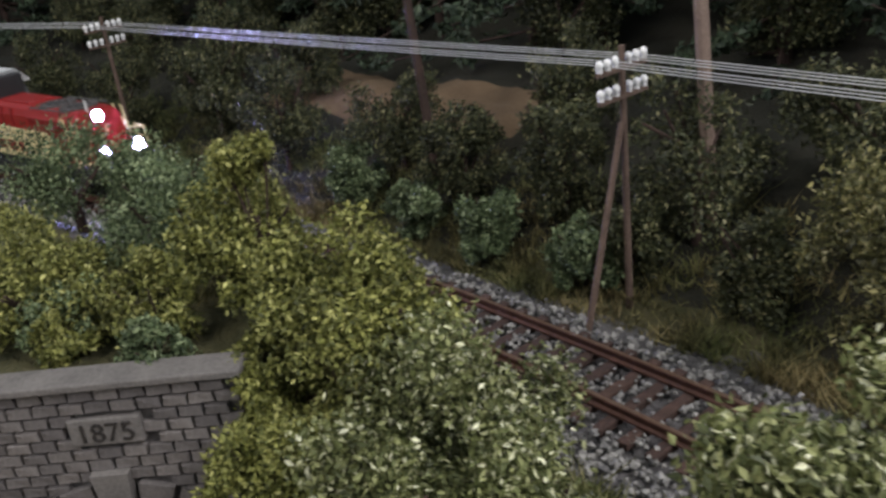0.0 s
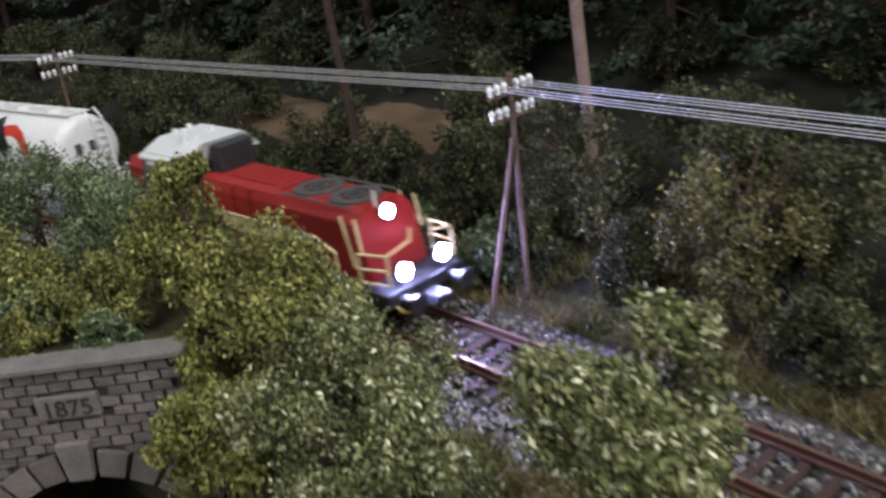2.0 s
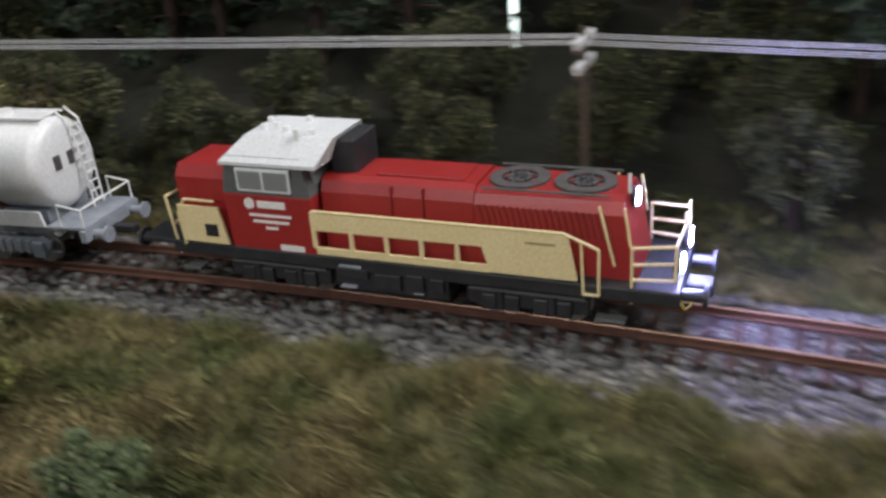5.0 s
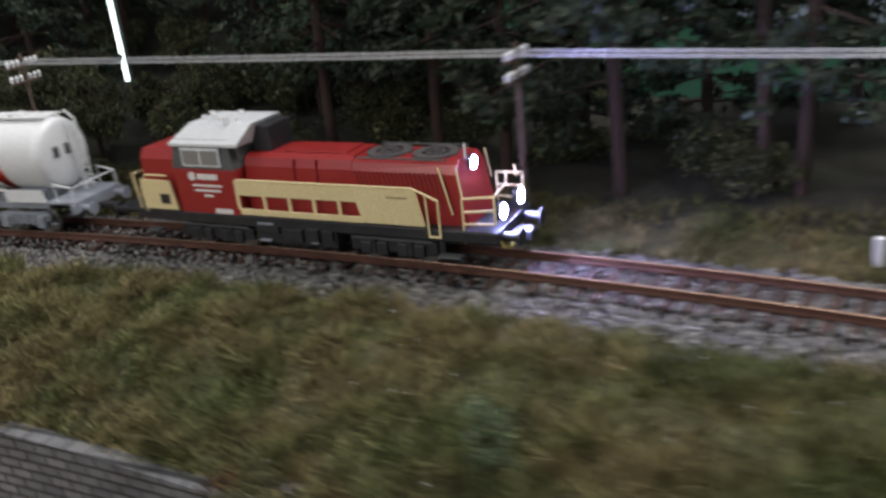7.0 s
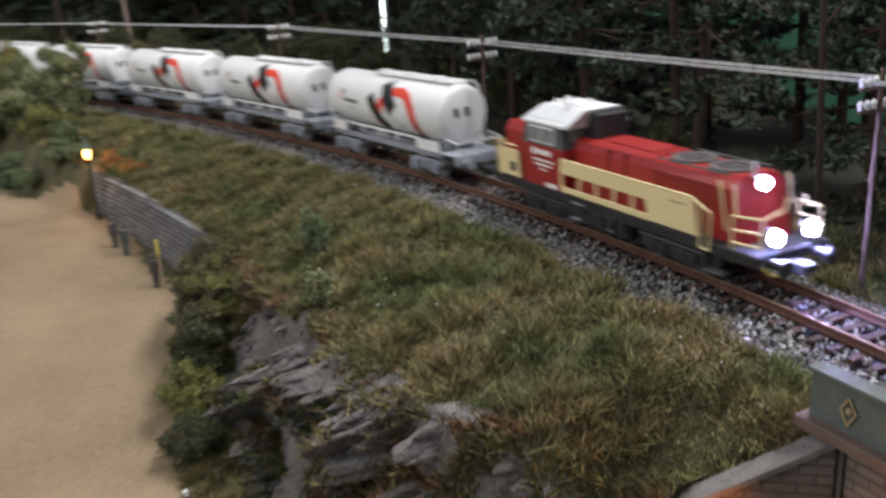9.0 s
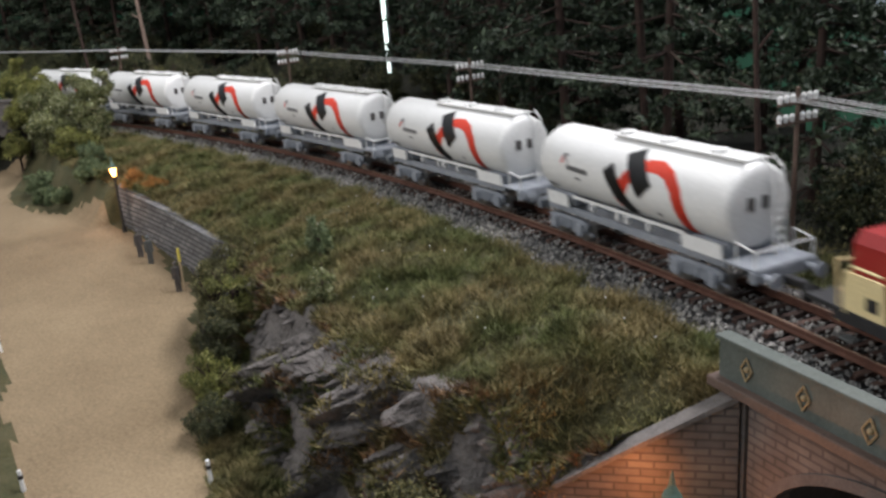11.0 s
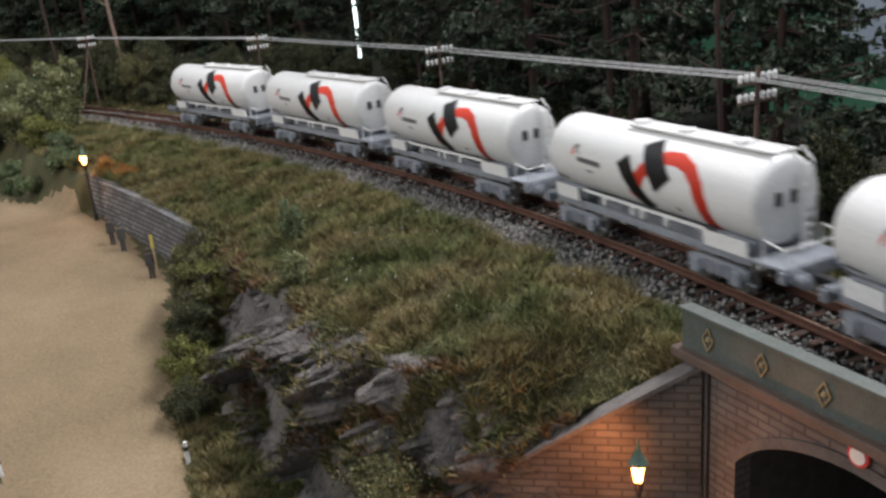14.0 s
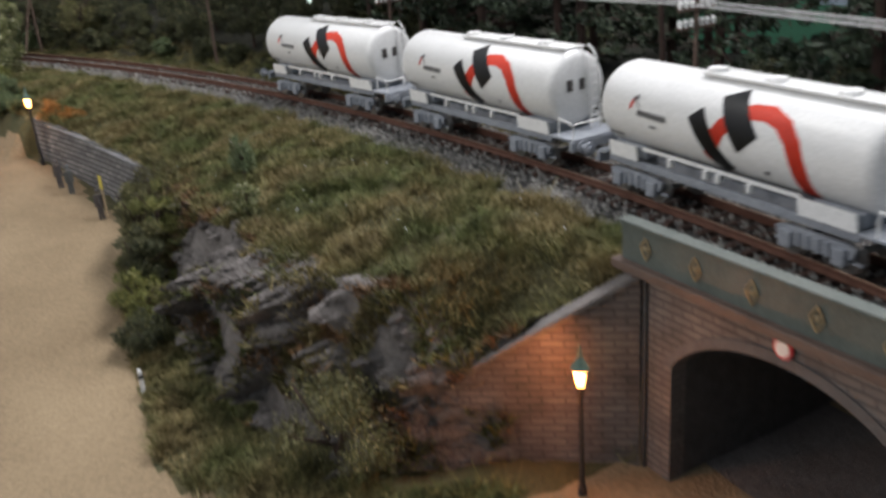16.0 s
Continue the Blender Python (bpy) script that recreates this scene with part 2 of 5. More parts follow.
M = dict(
    red=surface("red_paint", (0.26, 0.017, 0.017), (0.32, 0.024, 0.022), 60, 0.38, bump=0.05),
    dark_red=surface("louvre_red", (0.15, 0.010, 0.010), (0.20, 0.014, 0.012), 60, 0.5, bump=0.05),
    cream=surface("cream_paint", (0.72, 0.58, 0.30), (0.80, 0.66, 0.36), 60, 0.45, bump=0.05),
    roof=surface("light_grey_paint", (0.58, 0.60, 0.60), (0.70, 0.71, 0.70), 80, 0.5, bump=0.08),
    cab_grey=surface("dark_grey_paint", (0.07, 0.075, 0.075), (0.10, 0.105, 0.10), 80, 0.5, bump=0.05),
    black=surface("frame_black", (0.012, 0.012, 0.013), (0.03, 0.03, 0.032), 150, 0.5, bump=0.2),
    fan=surface("fan_grey", (0.045, 0.04, 0.04), (0.10, 0.09, 0.085), 300, 0.6),
    steel=surface("wheel_steel", (0.35, 0.34, 0.33), (0.5, 0.49, 0.47), 300, 0.35, 0.9),
    white=surface("tank_white", (0.74, 0.74, 0.72), (0.82, 0.82, 0.80), 25, 0.33, bump=0.03),
    under=surface("bogie_grey", (0.20, 0.22, 0.25), (0.32, 0.34, 0.37), 200, 0.55, bump=0.25),
    logo_black=surface("logo_black", (0.014, 0.014, 0.015), (0.02, 0.02, 0.02), 60, 0.4, bump=0),
    logo_red=surface("logo_red", (0.70, 0.055, 0.028), (0.78, 0.07, 0.035), 60, 0.4, bump=0),
    bar=surface("lettering_grey", (0.16, 0.16, 0.17), (0.22, 0.22, 0.22), 60, 0.5, bump=0),
    pale=surface("lettering_white", (0.75, 0.7, 0.66), (0.8, 0.78, 0.74), 60, 0.5, bump=0),
    rust=surface("rusty_rail", (0.075, 0.033, 0.022), (0.14, 0.062, 0.04), 250, 0.7, 0.2, 0.4),
    polish=surface("polished_rail_top", (0.33, 0.20, 0.13), (0.42, 0.30, 0.22), 120, 0.32, 0.8, 0.1),
    sleeper=surface("sleeper_wood", (0.030, 0.017, 0.013), (0.075, 0.04, 0.03), 300, 0.85, bump=0.5, vary="object"),
    stone=surface("ballast_stone", (0.085, 0.08, 0.078), (0.29, 0.28, 0.27), 500, 0.8, bump=0.4, vary="island", spread=0.6),
    bed=surface("ballast_bed", (0.05, 0.047, 0.045), (0.13, 0.12, 0.12), 400, 0.9, bump=0.7, bump_size=0.0012),
    soil=surface("turf", (0.035, 0.042, 0.014), (0.085, 0.072, 0.030), 55, 0.95, bump=0.8, bump_size=0.002, fine=600),
    # dark earth under the pines; also the painted shade on the tunnel's road
    forest=surface("forest_floor_and_tunnel_shade", (0.012, 0.014, 0.008), (0.028, 0.025, 0.014), 60, 0.95, bump=0.8, bump_size=0.002),
    sand=surface("sandy_road", (0.15, 0.104, 0.056), (0.30, 0.225, 0.135), 11, 0.95, bump=1.0, fine=650, bump_size=0.0012),
    path=surface("tan_earth", (0.10, 0.065, 0.035), (0.18, 0.12, 0.07), 40, 0.95, bump=0.6, bump_size=0.001),
    rock=surface("slate_rock", (0.055, 0.047, 0.043), (0.175, 0.158, 0.146), 110, 0.85, bump=1.0, bump_size=0.002, fine=500),
    block=surface("portal_stone", (0.085, 0.076, 0.075), (0.165, 0.148, 0.143), 130, 0.85, bump=0.6, vary="object"),
    # dark joints; the same colour paints shade into tunnel bore and bridge arch
    mortar=surface("dark_mortar_and_bore_shade", (0.045, 0.04, 0.038), (0.085, 0.078, 0.074), 200, 0.95),
    coping=surface("coping_stone", (0.10, 0.092, 0.086), (0.18, 0.165, 0.152), 120, 0.85, bump=0.5),
    wood=surface("pole_wood", (0.075, 0.048, 0.036), (0.15, 0.10, 0.075), 250, 0.85, bump=0.5),
    pale_wood=surface("pale_wood", (0.30, 0.22, 0.13), (0.42, 0.32, 0.2), 200, 0.8),
    porcelain=surface("porcelain", (0.78, 0.78, 0.76), (0.84, 0.84, 0.82), 100, 0.2, bump=0),
    wire=surface("wire", (0.62, 0.62, 0.62), (0.72, 0.72, 0.72), 100, 0.4, 0.3, bump=0),
    girder=surface("girder_green", (0.06, 0.075, 0.066), (0.11, 0.125, 0.11), 70, 0.6, bump=0.3),
    girder_brown=surface("girder_brown", (0.085, 0.055, 0.042), (0.14, 0.095, 0.075), 90, 0.7, bump=0.3),
    brass=surface("ochre_plate", (0.20, 0.15, 0.08), (0.40, 0.31, 0.17), 200, 0.5, bump=0.1),
    iron=surface("lamp_iron", (0.015, 0.014, 0.014), (0.035, 0.03, 0.028), 200, 0.5),
    verdigris=surface("verdigris", (0.05, 0.10, 0.08), (0.10, 0.16, 0.125), 200, 0.6),
    brick=brickwork("bridge_brick", (0.125, 0.105, 0.095), (0.165, 0.138, 0.122), (0.085, 0.072, 0.066), 0.0078, 0.0026),
    courses=brickwork("retaining_courses", (0.11, 0.11, 0.115), (0.20, 0.195, 0.19), (0.035, 0.035, 0.035), 0.0085, 0.0033),
    bark=surface("pine_bark", (0.026, 0.016, 0.012), (0.060, 0.034, 0.025), 200, 0.9, bump=0.6),
    pale_bark=surface("pale_bark", (0.16, 0.11, 0.085), (0.26, 0.19, 0.15), 200, 0.9, bump=0.6),
    tube=glow("tube_glow", (0.85, 1.0, 0.97), 2.6),
    head=glow("headlamp_glow", (0.40, 0.42, 1.0), 1050.0),
    flame=glow("lantern_glow", (1.0, 0.42, 0.11), 20.0),
    tree_a=foliage("yellow_green_flock", [(0, (0.035, 0.04, 0.010)), (0.45, (0.14, 0.15, 0.035)), (0.85, (0.27, 0.27, 0.075)), (1, (0.45, 0.44, 0.16))]),
    tree_b=foliage("mid_green_flock", [(0, (0.035, 0.043, 0.014)), (0.5, (0.13, 0.148, 0.05)), (0.82, (0.27, 0.28, 0.12)), (1, (0.66, 0.66, 0.46))]),
    tree_c=foliage("blue_green_flock", [(0, (0.028, 0.044, 0.020)), (0.6, (0.11, 0.15, 0.065)), (1, (0.27, 0.32, 0.17))]),
    tree_d=foliage("dull_bush_flock", [(0, (0.016, 0.020, 0.009)), (0.65, (0.052, 0.060, 0.024)), (0.92, (0.12, 0.12, 0.05)), (1, (0.27, 0.25, 0.13))]),
    tree_e=foliage("olive_flock", [(0, (0.035, 0.035, 0.012)), (0.6, (0.10, 0.10, 0.035)), (0.9, (0.20, 0.18, 0.065)), (1, (0.42, 0.38, 0.2))]),
    # orange foliage, with the lantern's glow on the grass painted in
    tree_o=foliage("rust_and_lamp_glow_flock", [(0, (0.20, 0.09, 0.02)), (1, (0.42, 0.20, 0.05))]),
    needle=foliage("pine_needles", [(0, (0.016, 0.027, 0.016)), (0.8, (0.042, 0.062, 0.034)), (1, (0.072, 0.094, 0.053))]),
    rusty_moss=foliage("rusty_moss", [(0, (0.05, 0.03, 0.014)), (0.6, (0.14, 0.075, 0.03)), (1, (0.26, 0.15, 0.07))]),
    grass=grass_mat("grass_fibres"),
    # hills and sky get an added glow, since the lamps hardly reach them
    backdrop=glowing_far_paint("glowing_painted_backdrop", (0.018, 0.075, 0.045), (0.045, 0.14, 0.085), 6, 0.22),
    sky=glowing_far_paint("glowing_painted_sky", (0.20, 0.25, 0.31), (0.36, 0.41, 0.47), 8, 0.15),
    yellow=surface("yellow_hose", (0.5, 0.4, 0.06), (0.6, 0.5, 0.1), 100, 0.5),
    sign_red=surface("sign_red", (0.55, 0.03, 0.03), (0.6, 0.05, 0.05), 80, 0.5),
)
g = bpy.data.materials.new("cab_glass")
g.use_nodes = True
b = g.node_tree.nodes["Principled BSDF"]
b.inputs["Base Color"].default_value = (0.20, 0.21, 0.205, 1)
b.inputs["Roughness"].default_value = 0.3
M["glass"] = g


# ---- mesh helpers ----
def part(name, bm, material, parent=None, label="", m=None, smooth=False):
    """Links a bmesh as one mesh object under a thing or part."""
    me = bpy.data.meshes.new(name)
    if smooth:
        for f in bm.faces:
            f.smooth = True
    bm.to_mesh(me)
    bm.free()
    me.materials.append(material)
    ob = new(name, me)
    ob.parent = parent
    if m is not None:
        ob.matrix_basis = m
    if label:
        tagged(ob, label)
    return ob


def thing(name, label, category, m=None, group="", kind=""):
    ob = new(name)
    ob.empty_display_size = 0.01
    if m is not None:
        ob.matrix_basis = m
    return tagged(ob, label, category, group, kind)


def box(bm, x0, x1, y0, y1, z0, z1, bevel=0.0):
    r = bmesh.ops.create_cube(bm, size=1, matrix=Matrix.Translation(((x0 + x1) / 2, (y0 + y1) / 2, (z0 + z1) / 2)) @ Matrix.Diagonal((x1 - x0, y1 - y0, z1 - z0, 1)))
    if bevel:
        es = list({e for v in r["verts"] for e in v.link_edges})
        bmesh.ops.bevel(bm, geom=es, offset=bevel, segments=2, affect="EDGES", profile=0.5)
    return bm


def rod(bm, a, c, r0, r1=None, seg=8):
    a, c = Vector(a), Vector(c)
    d = c - a
    m = Matrix.Translation((a + c) / 2) @ d.to_track_quat("Z", "Y").to_matrix().to_4x4()
    bmesh.ops.create_cone(bm, cap_ends=True, segments=seg, radius1=r0, radius2=r0 if r1 is None else r1, depth=d.length, matrix=m)
    return bm


def rods(bm, pts, r, seg=6):
    for a, c in zip(pts, pts[1:]):
        rod(bm, a, c, r, seg=seg)
    return bm


def prism(bm, outline, y0, y1, plane="xz"):
    """Extrudes an outline; plane xz goes along y, yz along x, xy along z."""
    def at(p, d):
        return {"xz": (p[0], d, p[1]), "yz": (d, p[0], p[1]), "xy": (p[0], p[1], d)}[plane]
    lo = [bm.verts.new(at(p, y0)) for p in outline]
    hi = [bm.verts.new(at(p, y1)) for p in outline]
    n = len(outline)
    bm.faces.new(lo)
    bm.faces.new(hi[::-1])
    for i in range(n):
        bm.faces.new((lo[i], hi[i], hi[(i + 1) % n], lo[(i + 1) % n]))
    bmesh.ops.recalc_face_normals(bm, faces=bm.faces)
    return bm


def mesh_ob(name, verts, faces, material, parent=None, label="", smooth=False):
    me = bpy.data.meshes.new(name)
    me.from_pydata(verts, [], faces)
    me.materials.append(material)
    if smooth:
        me.polygons.foreach_set("use_smooth", [True] * len(me.polygons))
    ob = new(name, me)
    ob.parent = parent
    if label:
        tagged(ob, label)
    return ob


def nz(x, y, z=0.0):
    return noise.noise((x, y, z))


B = bmesh.new
RNG = np.random.default_rng(7)


def leaves(name, centres, radii, count, size, material, parent, shell=0.45, label="", flat=(1, 1, 1)):
    """A crown of small leaves strewn through clumps; each leaf is a bent lozenge."""
    centres, radii = np.array(centres, float), np.array(radii, float)
    k = RNG.choice(len(centres), count, p=radii ** 2 / (radii ** 2).sum())
    d = RNG.normal(size=(count, 3))
    d /= np.linalg.norm(d, axis=1)[:, None]
    rr = radii[k] * (shell + (1 - shell) * RNG.random(count)) * (1 + 0.18 * RNG.normal(size=count))
    p = centres[k] + d * rr[:, None] * np.array(flat)
    a = RNG.normal(size=(count, 3)) + d * 0.3
    a /= np.linalg.norm(a, axis=1)[:, None]
    c = np.cross(a, RNG.normal(size=(count, 3)))
    c /= np.linalg.norm(c, axis=1)[:, None]
    n = np.cross(a, c)
    sz = size * (0.6 + 0.8 * RNG.random(count))[:, None]
    v = np.stack([p - a * sz, p + c * sz * 0.5 + n * sz * 0.25, p + a * sz, p - c * sz * 0.5 + n * sz * 0.25], 1).reshape(-1, 3)
    f = np.arange(count * 4).reshape(-1, 4)
    return mesh_ob(name, v.tolist(), f.tolist(), material, parent, label)


# ---- ground ----
PORTAL = (-0.2965, -0.1222, -0.0055)

def road_z(s):
    return np.interp(s, [-2, -0.3, 0, 0.12, 0.34, 0.5, 2], [-0.034, -0.036, -0.043, -0.053, -0.073, -0.073, -0.08])


def edge_l(s):
    """Where the bank ends on the road's side."""
    return np.interp(s, [-2, -0.34, -0.3, -0.23, -0.15, -0.05, 0.19, 0.28, 0.41, 0.44, 0.465, 0.48, 0.50], [-0.066, -0.066, -0.066, -0.07, -0.10, -0.105, -0.108, -0.121, -0.118, -0.108, -0.100, -0.080, -0.050])


def top_z(s):
    return np.interp(s, [-2, -0.1, -0.03, 0.18, 0.3, 0.5], [-0.012, -0.012, -0.016, -0.025, -0.021, -0.016])


def ground_z(s, l):
    if 0.506 < s < 0.605:
        return float(road_z(s)) + 0.0008 * nz(s * 60, l * 60)
    bumps = 0.0016 * nz(s * 45, l * 45) + 0.0008 * nz(s * 130, l * 130, 3)
    if abs(l) < 0.024:
        return -0.0062
    if l > 0:
        h = float(np.interp(s, [-0.2, 0.12], [1, 0]))
        up = float(np.interp(l, [0.03, 0.1, 0.15, 0.32, 0.6], [0, 0.030, 0.033, 0.075, 0.09]))
        low = float(np.interp(l, [0.03, 0.06, 0.6], [0, 0.002, 0.01]))
        w = float(np.interp(l, [0.024, 0.034], [0, 1]))
        dip = 0.11 * float(np.interp(s, [0.1, 0.22], [0, 1])) * float(np.interp(l, [0.26, 0.36], [0, 1]))
        return -0.0062 + w * (h * up + (1 - h) * low - 0.0012 + 2.2 * bumps) - dip
    e, tz, rz = float(edge_l(s)), float(top_z(s)), float(road_z(s))
    d = -l
    if d < -e - (0.004 if 0.19 < s < 0.506 else (0.001 if s >= -0.03 else 0)):
        u = min(1, max(0, (d - 0.026) / max(0.01, -e - 0.026)))
        if s < -0.31:
            k = min(1, (-0.31 - s) / 0.02)
            tz = tz * (1 - k) + 0.0238 * k
        z = -0.0062 + (tz + 0.0062) * (u ** 1.15) + 0.004 * math.sin(u * math.pi) + bumps * 2 * min(1, u * 4)
        w = min(1, max(0, (s - 0.452) / 0.022))
        return z * (1 - w) + w * min(z, -0.005 + (l + 0.048) * 0.80 + bumps)
    if -0.03 <= s <= 0.512:
        drop = 1.0 if d > -e - (0.004 if s > 0.19 else 0.001) else 0.0
    else:
        run = 0.028
        drop = min(1, (d + e) / run)
        drop = drop * drop * (3 - 2 * drop)
    z = tz + (rz - tz) * drop + bumps * (1 - drop) * 2
    if s < -0.2:
        x, y, _ = tl(s, l)
        back = -0.8387 * (x - PORTAL[0]) + 0.5446 * (y - PORTAL[1])
        along = 0.5446 * (x - PORTAL[0]) + 0.8387 * (y - PORTAL[1])
        k = min(1, max(0, (back - (0.048 if -0.036 < along < 0.034 else 0.004)) / 0.005))
        if along > 0.03:
            k = 0
        z = z * (1 - k) + k * (0.0238 + bumps * 2 - max(0, d - 0.2) * 0.5)
    if drop >= 1 and d > float(road_r(s)) and d < float(road_l(s)):
        z += 0.0006 * nz(s * 30, l * 30, 5)
    elif drop >= 1:
        z += 0.0012 + 2 * bumps
    return z


def road_r(s):
    return np.interp(s, [-0.6, -0.29, -0.18, -0.12, -0.08, -0.04, 0, 0.12, 0.2, 0.3, 0.4, 0.47, 0.51], [0.08, 0.08, 0.142, 0.141, 0.124, 0.114, 0.112, 0.122, 0.142, 0.17, 0.185, 0.17, 0.12])


def road_l(s):
    return np.interp(s, [-0.6, -0.25, 0, 0.1, 0.3, 0.45, 0.6], [0.21, 0.21, 0.215, 0.225, 0.245, 0.27, 0.6])


def build_ground():
    s_ax = np.unique(np.concatenate([np.linspace(-1.9, -0.62, 40), np.arange(-0.62, 0.68, 0.004), np.linspace(0.68, 1.7, 30)]))
    l_ax = np.unique(np.round(np.concatenate([np.linspace(-0.75, -0.27, 14), np.arange(-0.27, 0.12, 0.0032), np.linspace(0.12, 0.75, 26)]), 5))
    verts, faces, kinds = [], [], []
    nl = len(l_ax)
    for s in s_ax:
        h = heading(s)
        x0, y0, sn, cs = np.interp(s, SS, TX), np.interp(s, SS, TY), math.sin(h), math.cos(h)
        for l in l_ax:
            verts.append((x0 - sn * l, y0 + cs * l, ground_z(s, l)))
    for i in range(len(s_ax) - 1):
        for j in range(nl - 1):
            a = i * nl + j
            faces.append((a, a + 1 + 0, a + nl + 1, a + nl)[::-1])
            s, l = (s_ax[i] + s_ax[i + 1]) / 2, (l_ax[j] + l_ax[j + 1]) / 2
            wob = 0.006 * nz(s * 25, l * 25, 9) + 0.003 * nz(s * 90, l * 90, 9)
            k = 1
            if abs(l) < 0.031 + wob * 0.4:
                k = 0
            elif l < 0 and (road_r(s) < -l + wob < road_l(s)) and -l > -edge_l(s) and (s > -0.36):
                k = 2
            elif 0.506 < s < 0.605:
                k = 2
            elif l > 0:
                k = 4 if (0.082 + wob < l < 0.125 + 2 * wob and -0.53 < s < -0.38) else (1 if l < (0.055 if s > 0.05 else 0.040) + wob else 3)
            # behind the portal the sand turns dark: tunnel shade put into the colour
            if k == 2 and s < -0.2:
                x, y, _ = tl(s, l)
                if -0.8387 * (x - PORTAL[0]) + 0.5446 * (y - PORTAL[1]) > 0.006:
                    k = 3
            kinds.append(k)
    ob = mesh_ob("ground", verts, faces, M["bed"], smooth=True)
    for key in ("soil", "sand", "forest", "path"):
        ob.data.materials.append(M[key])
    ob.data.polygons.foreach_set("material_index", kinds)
    tagged(ob, "model landscape of turf bank, sandy road, forest floor and ballast bed", "ground", kind="structure")


build_ground()


def ribbon(name, s0, s1, step, profile, material, parent, label=""):
    """Sweeps a closed (l, z) profile along the line."""
    n = max(2, int((s1 - s0) / step))
    verts, faces, k = [], [], len(profile)
    for i in range(n + 1):
        s = s0 + (s1 - s0) * i / n
        for l, z in profile:
            verts.append(tuple(tl(s, l, z)))
    for i in range(n):
        for j in range(k):
            a, c = i * k + j, i * k + (j + 1) % k
            faces.append((a, c, c + k, a + k))
    faces += [tuple(range(k))[::-1], tuple(range(n * k, n * k + k))]
    return mesh_ob(name, verts, faces, material, parent, label)


# ---- railway track ----
track_line = thing("railway_track", "single curved railway track with rust-brown rails on dark sleepers", "railway track", kind="structure")
for side in (-1, 1):
    c = side * 0.0086
    prof = [(c - 0.0011, -0.0026), (c - 0.0011, -0.0021), (c - 0.0004, -0.0017), (c - 0.0004, -0.0008), (c - 0.0007, -0.0005), (c - 0.0007, -0.00005),
            (c + 0.0007, -0.00005), (c + 0.0007, -0.0005), (c + 0.0004, -0.0008), (c + 0.0004, -0.0017), (c + 0.0011, -0.0021), (c + 0.0011, -0.0026)]
    rail = ribbon("rail", -1.9, 1.7, 0.01, prof, M["rust"], track_line)
    ribbon("running_surface", -1.9, 1.7, 0.01, [(c - 0.0005, -0.0001), (c - 0.0004, 0.0001), (c + 0.0004, 0.0001), (c + 0.0005, -0.0001)], M["polish"], rail, "worn shiny rail top")


def build_sleepers():
    bm = box(B(), -0.0014, 0.0014, -0.0155, 0.0155, -0.0048, -0.0029, 0.0003)
    me = bpy.data.meshes.new("sleeper")
    bm.to_mesh(me)
    bm.free()
    me.materials.append(M["sleeper"])
    s = -0.68
    while s < 0.72:
        ob = new("sleeper", me)
        ob.parent = track_line
        ob.matrix_basis = on_line(s)
        s += 0.0072


build_sleepers()


def build_ballast():
    """Loose stones: small crushed octahedra."""
    n = 30000
    s = RNG.uniform(-0.62, 0.70, n)
    l = RNG.uniform(-0.033, 0.022, n) + RNG.normal(size=n) * 0.0015
    keep = ~((np.abs(np.abs(l) - 0.0086) < 0.0017)) & ~((s > 0.5) & (l < -0.028))
    on_sleeper = (np.abs(((s + 0.68) / 0.0072) - np.round((s + 0.68) / 0.0072)) < 0.24) & (np.abs(l) < 0.0155)
    keep &= ~(on_sleeper & (RNG.random(n) < 0.88))
    s, l = s[keep], l[keep]
    n = len(s)
    p = tl(s, l).T
    z = np.where(np.abs(l) < 0.0165, -0.0039, -0.0052) + RNG.random(n) * 0.0012
    z -= np.clip(np.abs(l) - 0.024, 0, 1) * 0.22
    r = 0.00055 + 0.0006 * RNG.random(n) ** 2 + np.where(np.abs(l) > 0.016, 0.00018, 0)
    base = np.array([(1, 0, 0), (-1, 0, 0), (0, 1, 0), (0, -1, 0), (0, 0, 1), (0, 0, -1)], float)
    tri = np.array([(0, 2, 4), (2, 1, 4), (1, 3, 4), (3, 0, 4), (2, 0, 5), (1, 2, 5), (3, 1, 5), (0, 3, 5)])
    q = RNG.normal(size=(n, 3, 3))
    u, _, vt = np.linalg.svd(q)
    rot = u @ vt
    v = base[None] * (0.65 + 0.7 * RNG.random((n, 6, 1)))
    v = np.einsum("nij,nkj->nki", rot, v) * r[:, None, None]
    v[:, :, 0] += p[:, 0:1]
    v[:, :, 1] += p[:, 1:2]
    v[:, :, 2] += z[:, None]
    f = (tri[None] + 6 * np.arange(n)[:, None, None]).reshape(-1, 3)
    ob = mesh_ob("ballast", v.reshape(-1, 3).tolist(), f.tolist(), M["stone"])
    tagged(ob, "loose grey crushed-stone ballast round the sleepers", "ballast", kind="stuff")


build_ballast()


# ---- rolling stock ----
MM = 0.001


def mm(*v):
    return tuple(a * MM for a in v)


def mbox(x0, x1, y0, y1, z0, z1, bevel=0.3):
    return box(B(), x0 * MM, x1 * MM, y0 * MM, y1 * MM, z0 * MM, z1 * MM, bevel * MM)


def fit_length(t, k):
    """Draws a vehicle's parts together along its length; wheels keep their round shape."""
    for ob in t.children_recursive:
        if ob.name.startswith("wheelset"):
            x = sum(v.co.x for v in ob.data.vertices) / len(ob.data.vertices)
            ob.data.transform(Matrix.Translation((x * (k - 1), 0, 0)))
        else:
            ob.data.transform(Matrix.Diagonal((k, 1, 1, 1)))


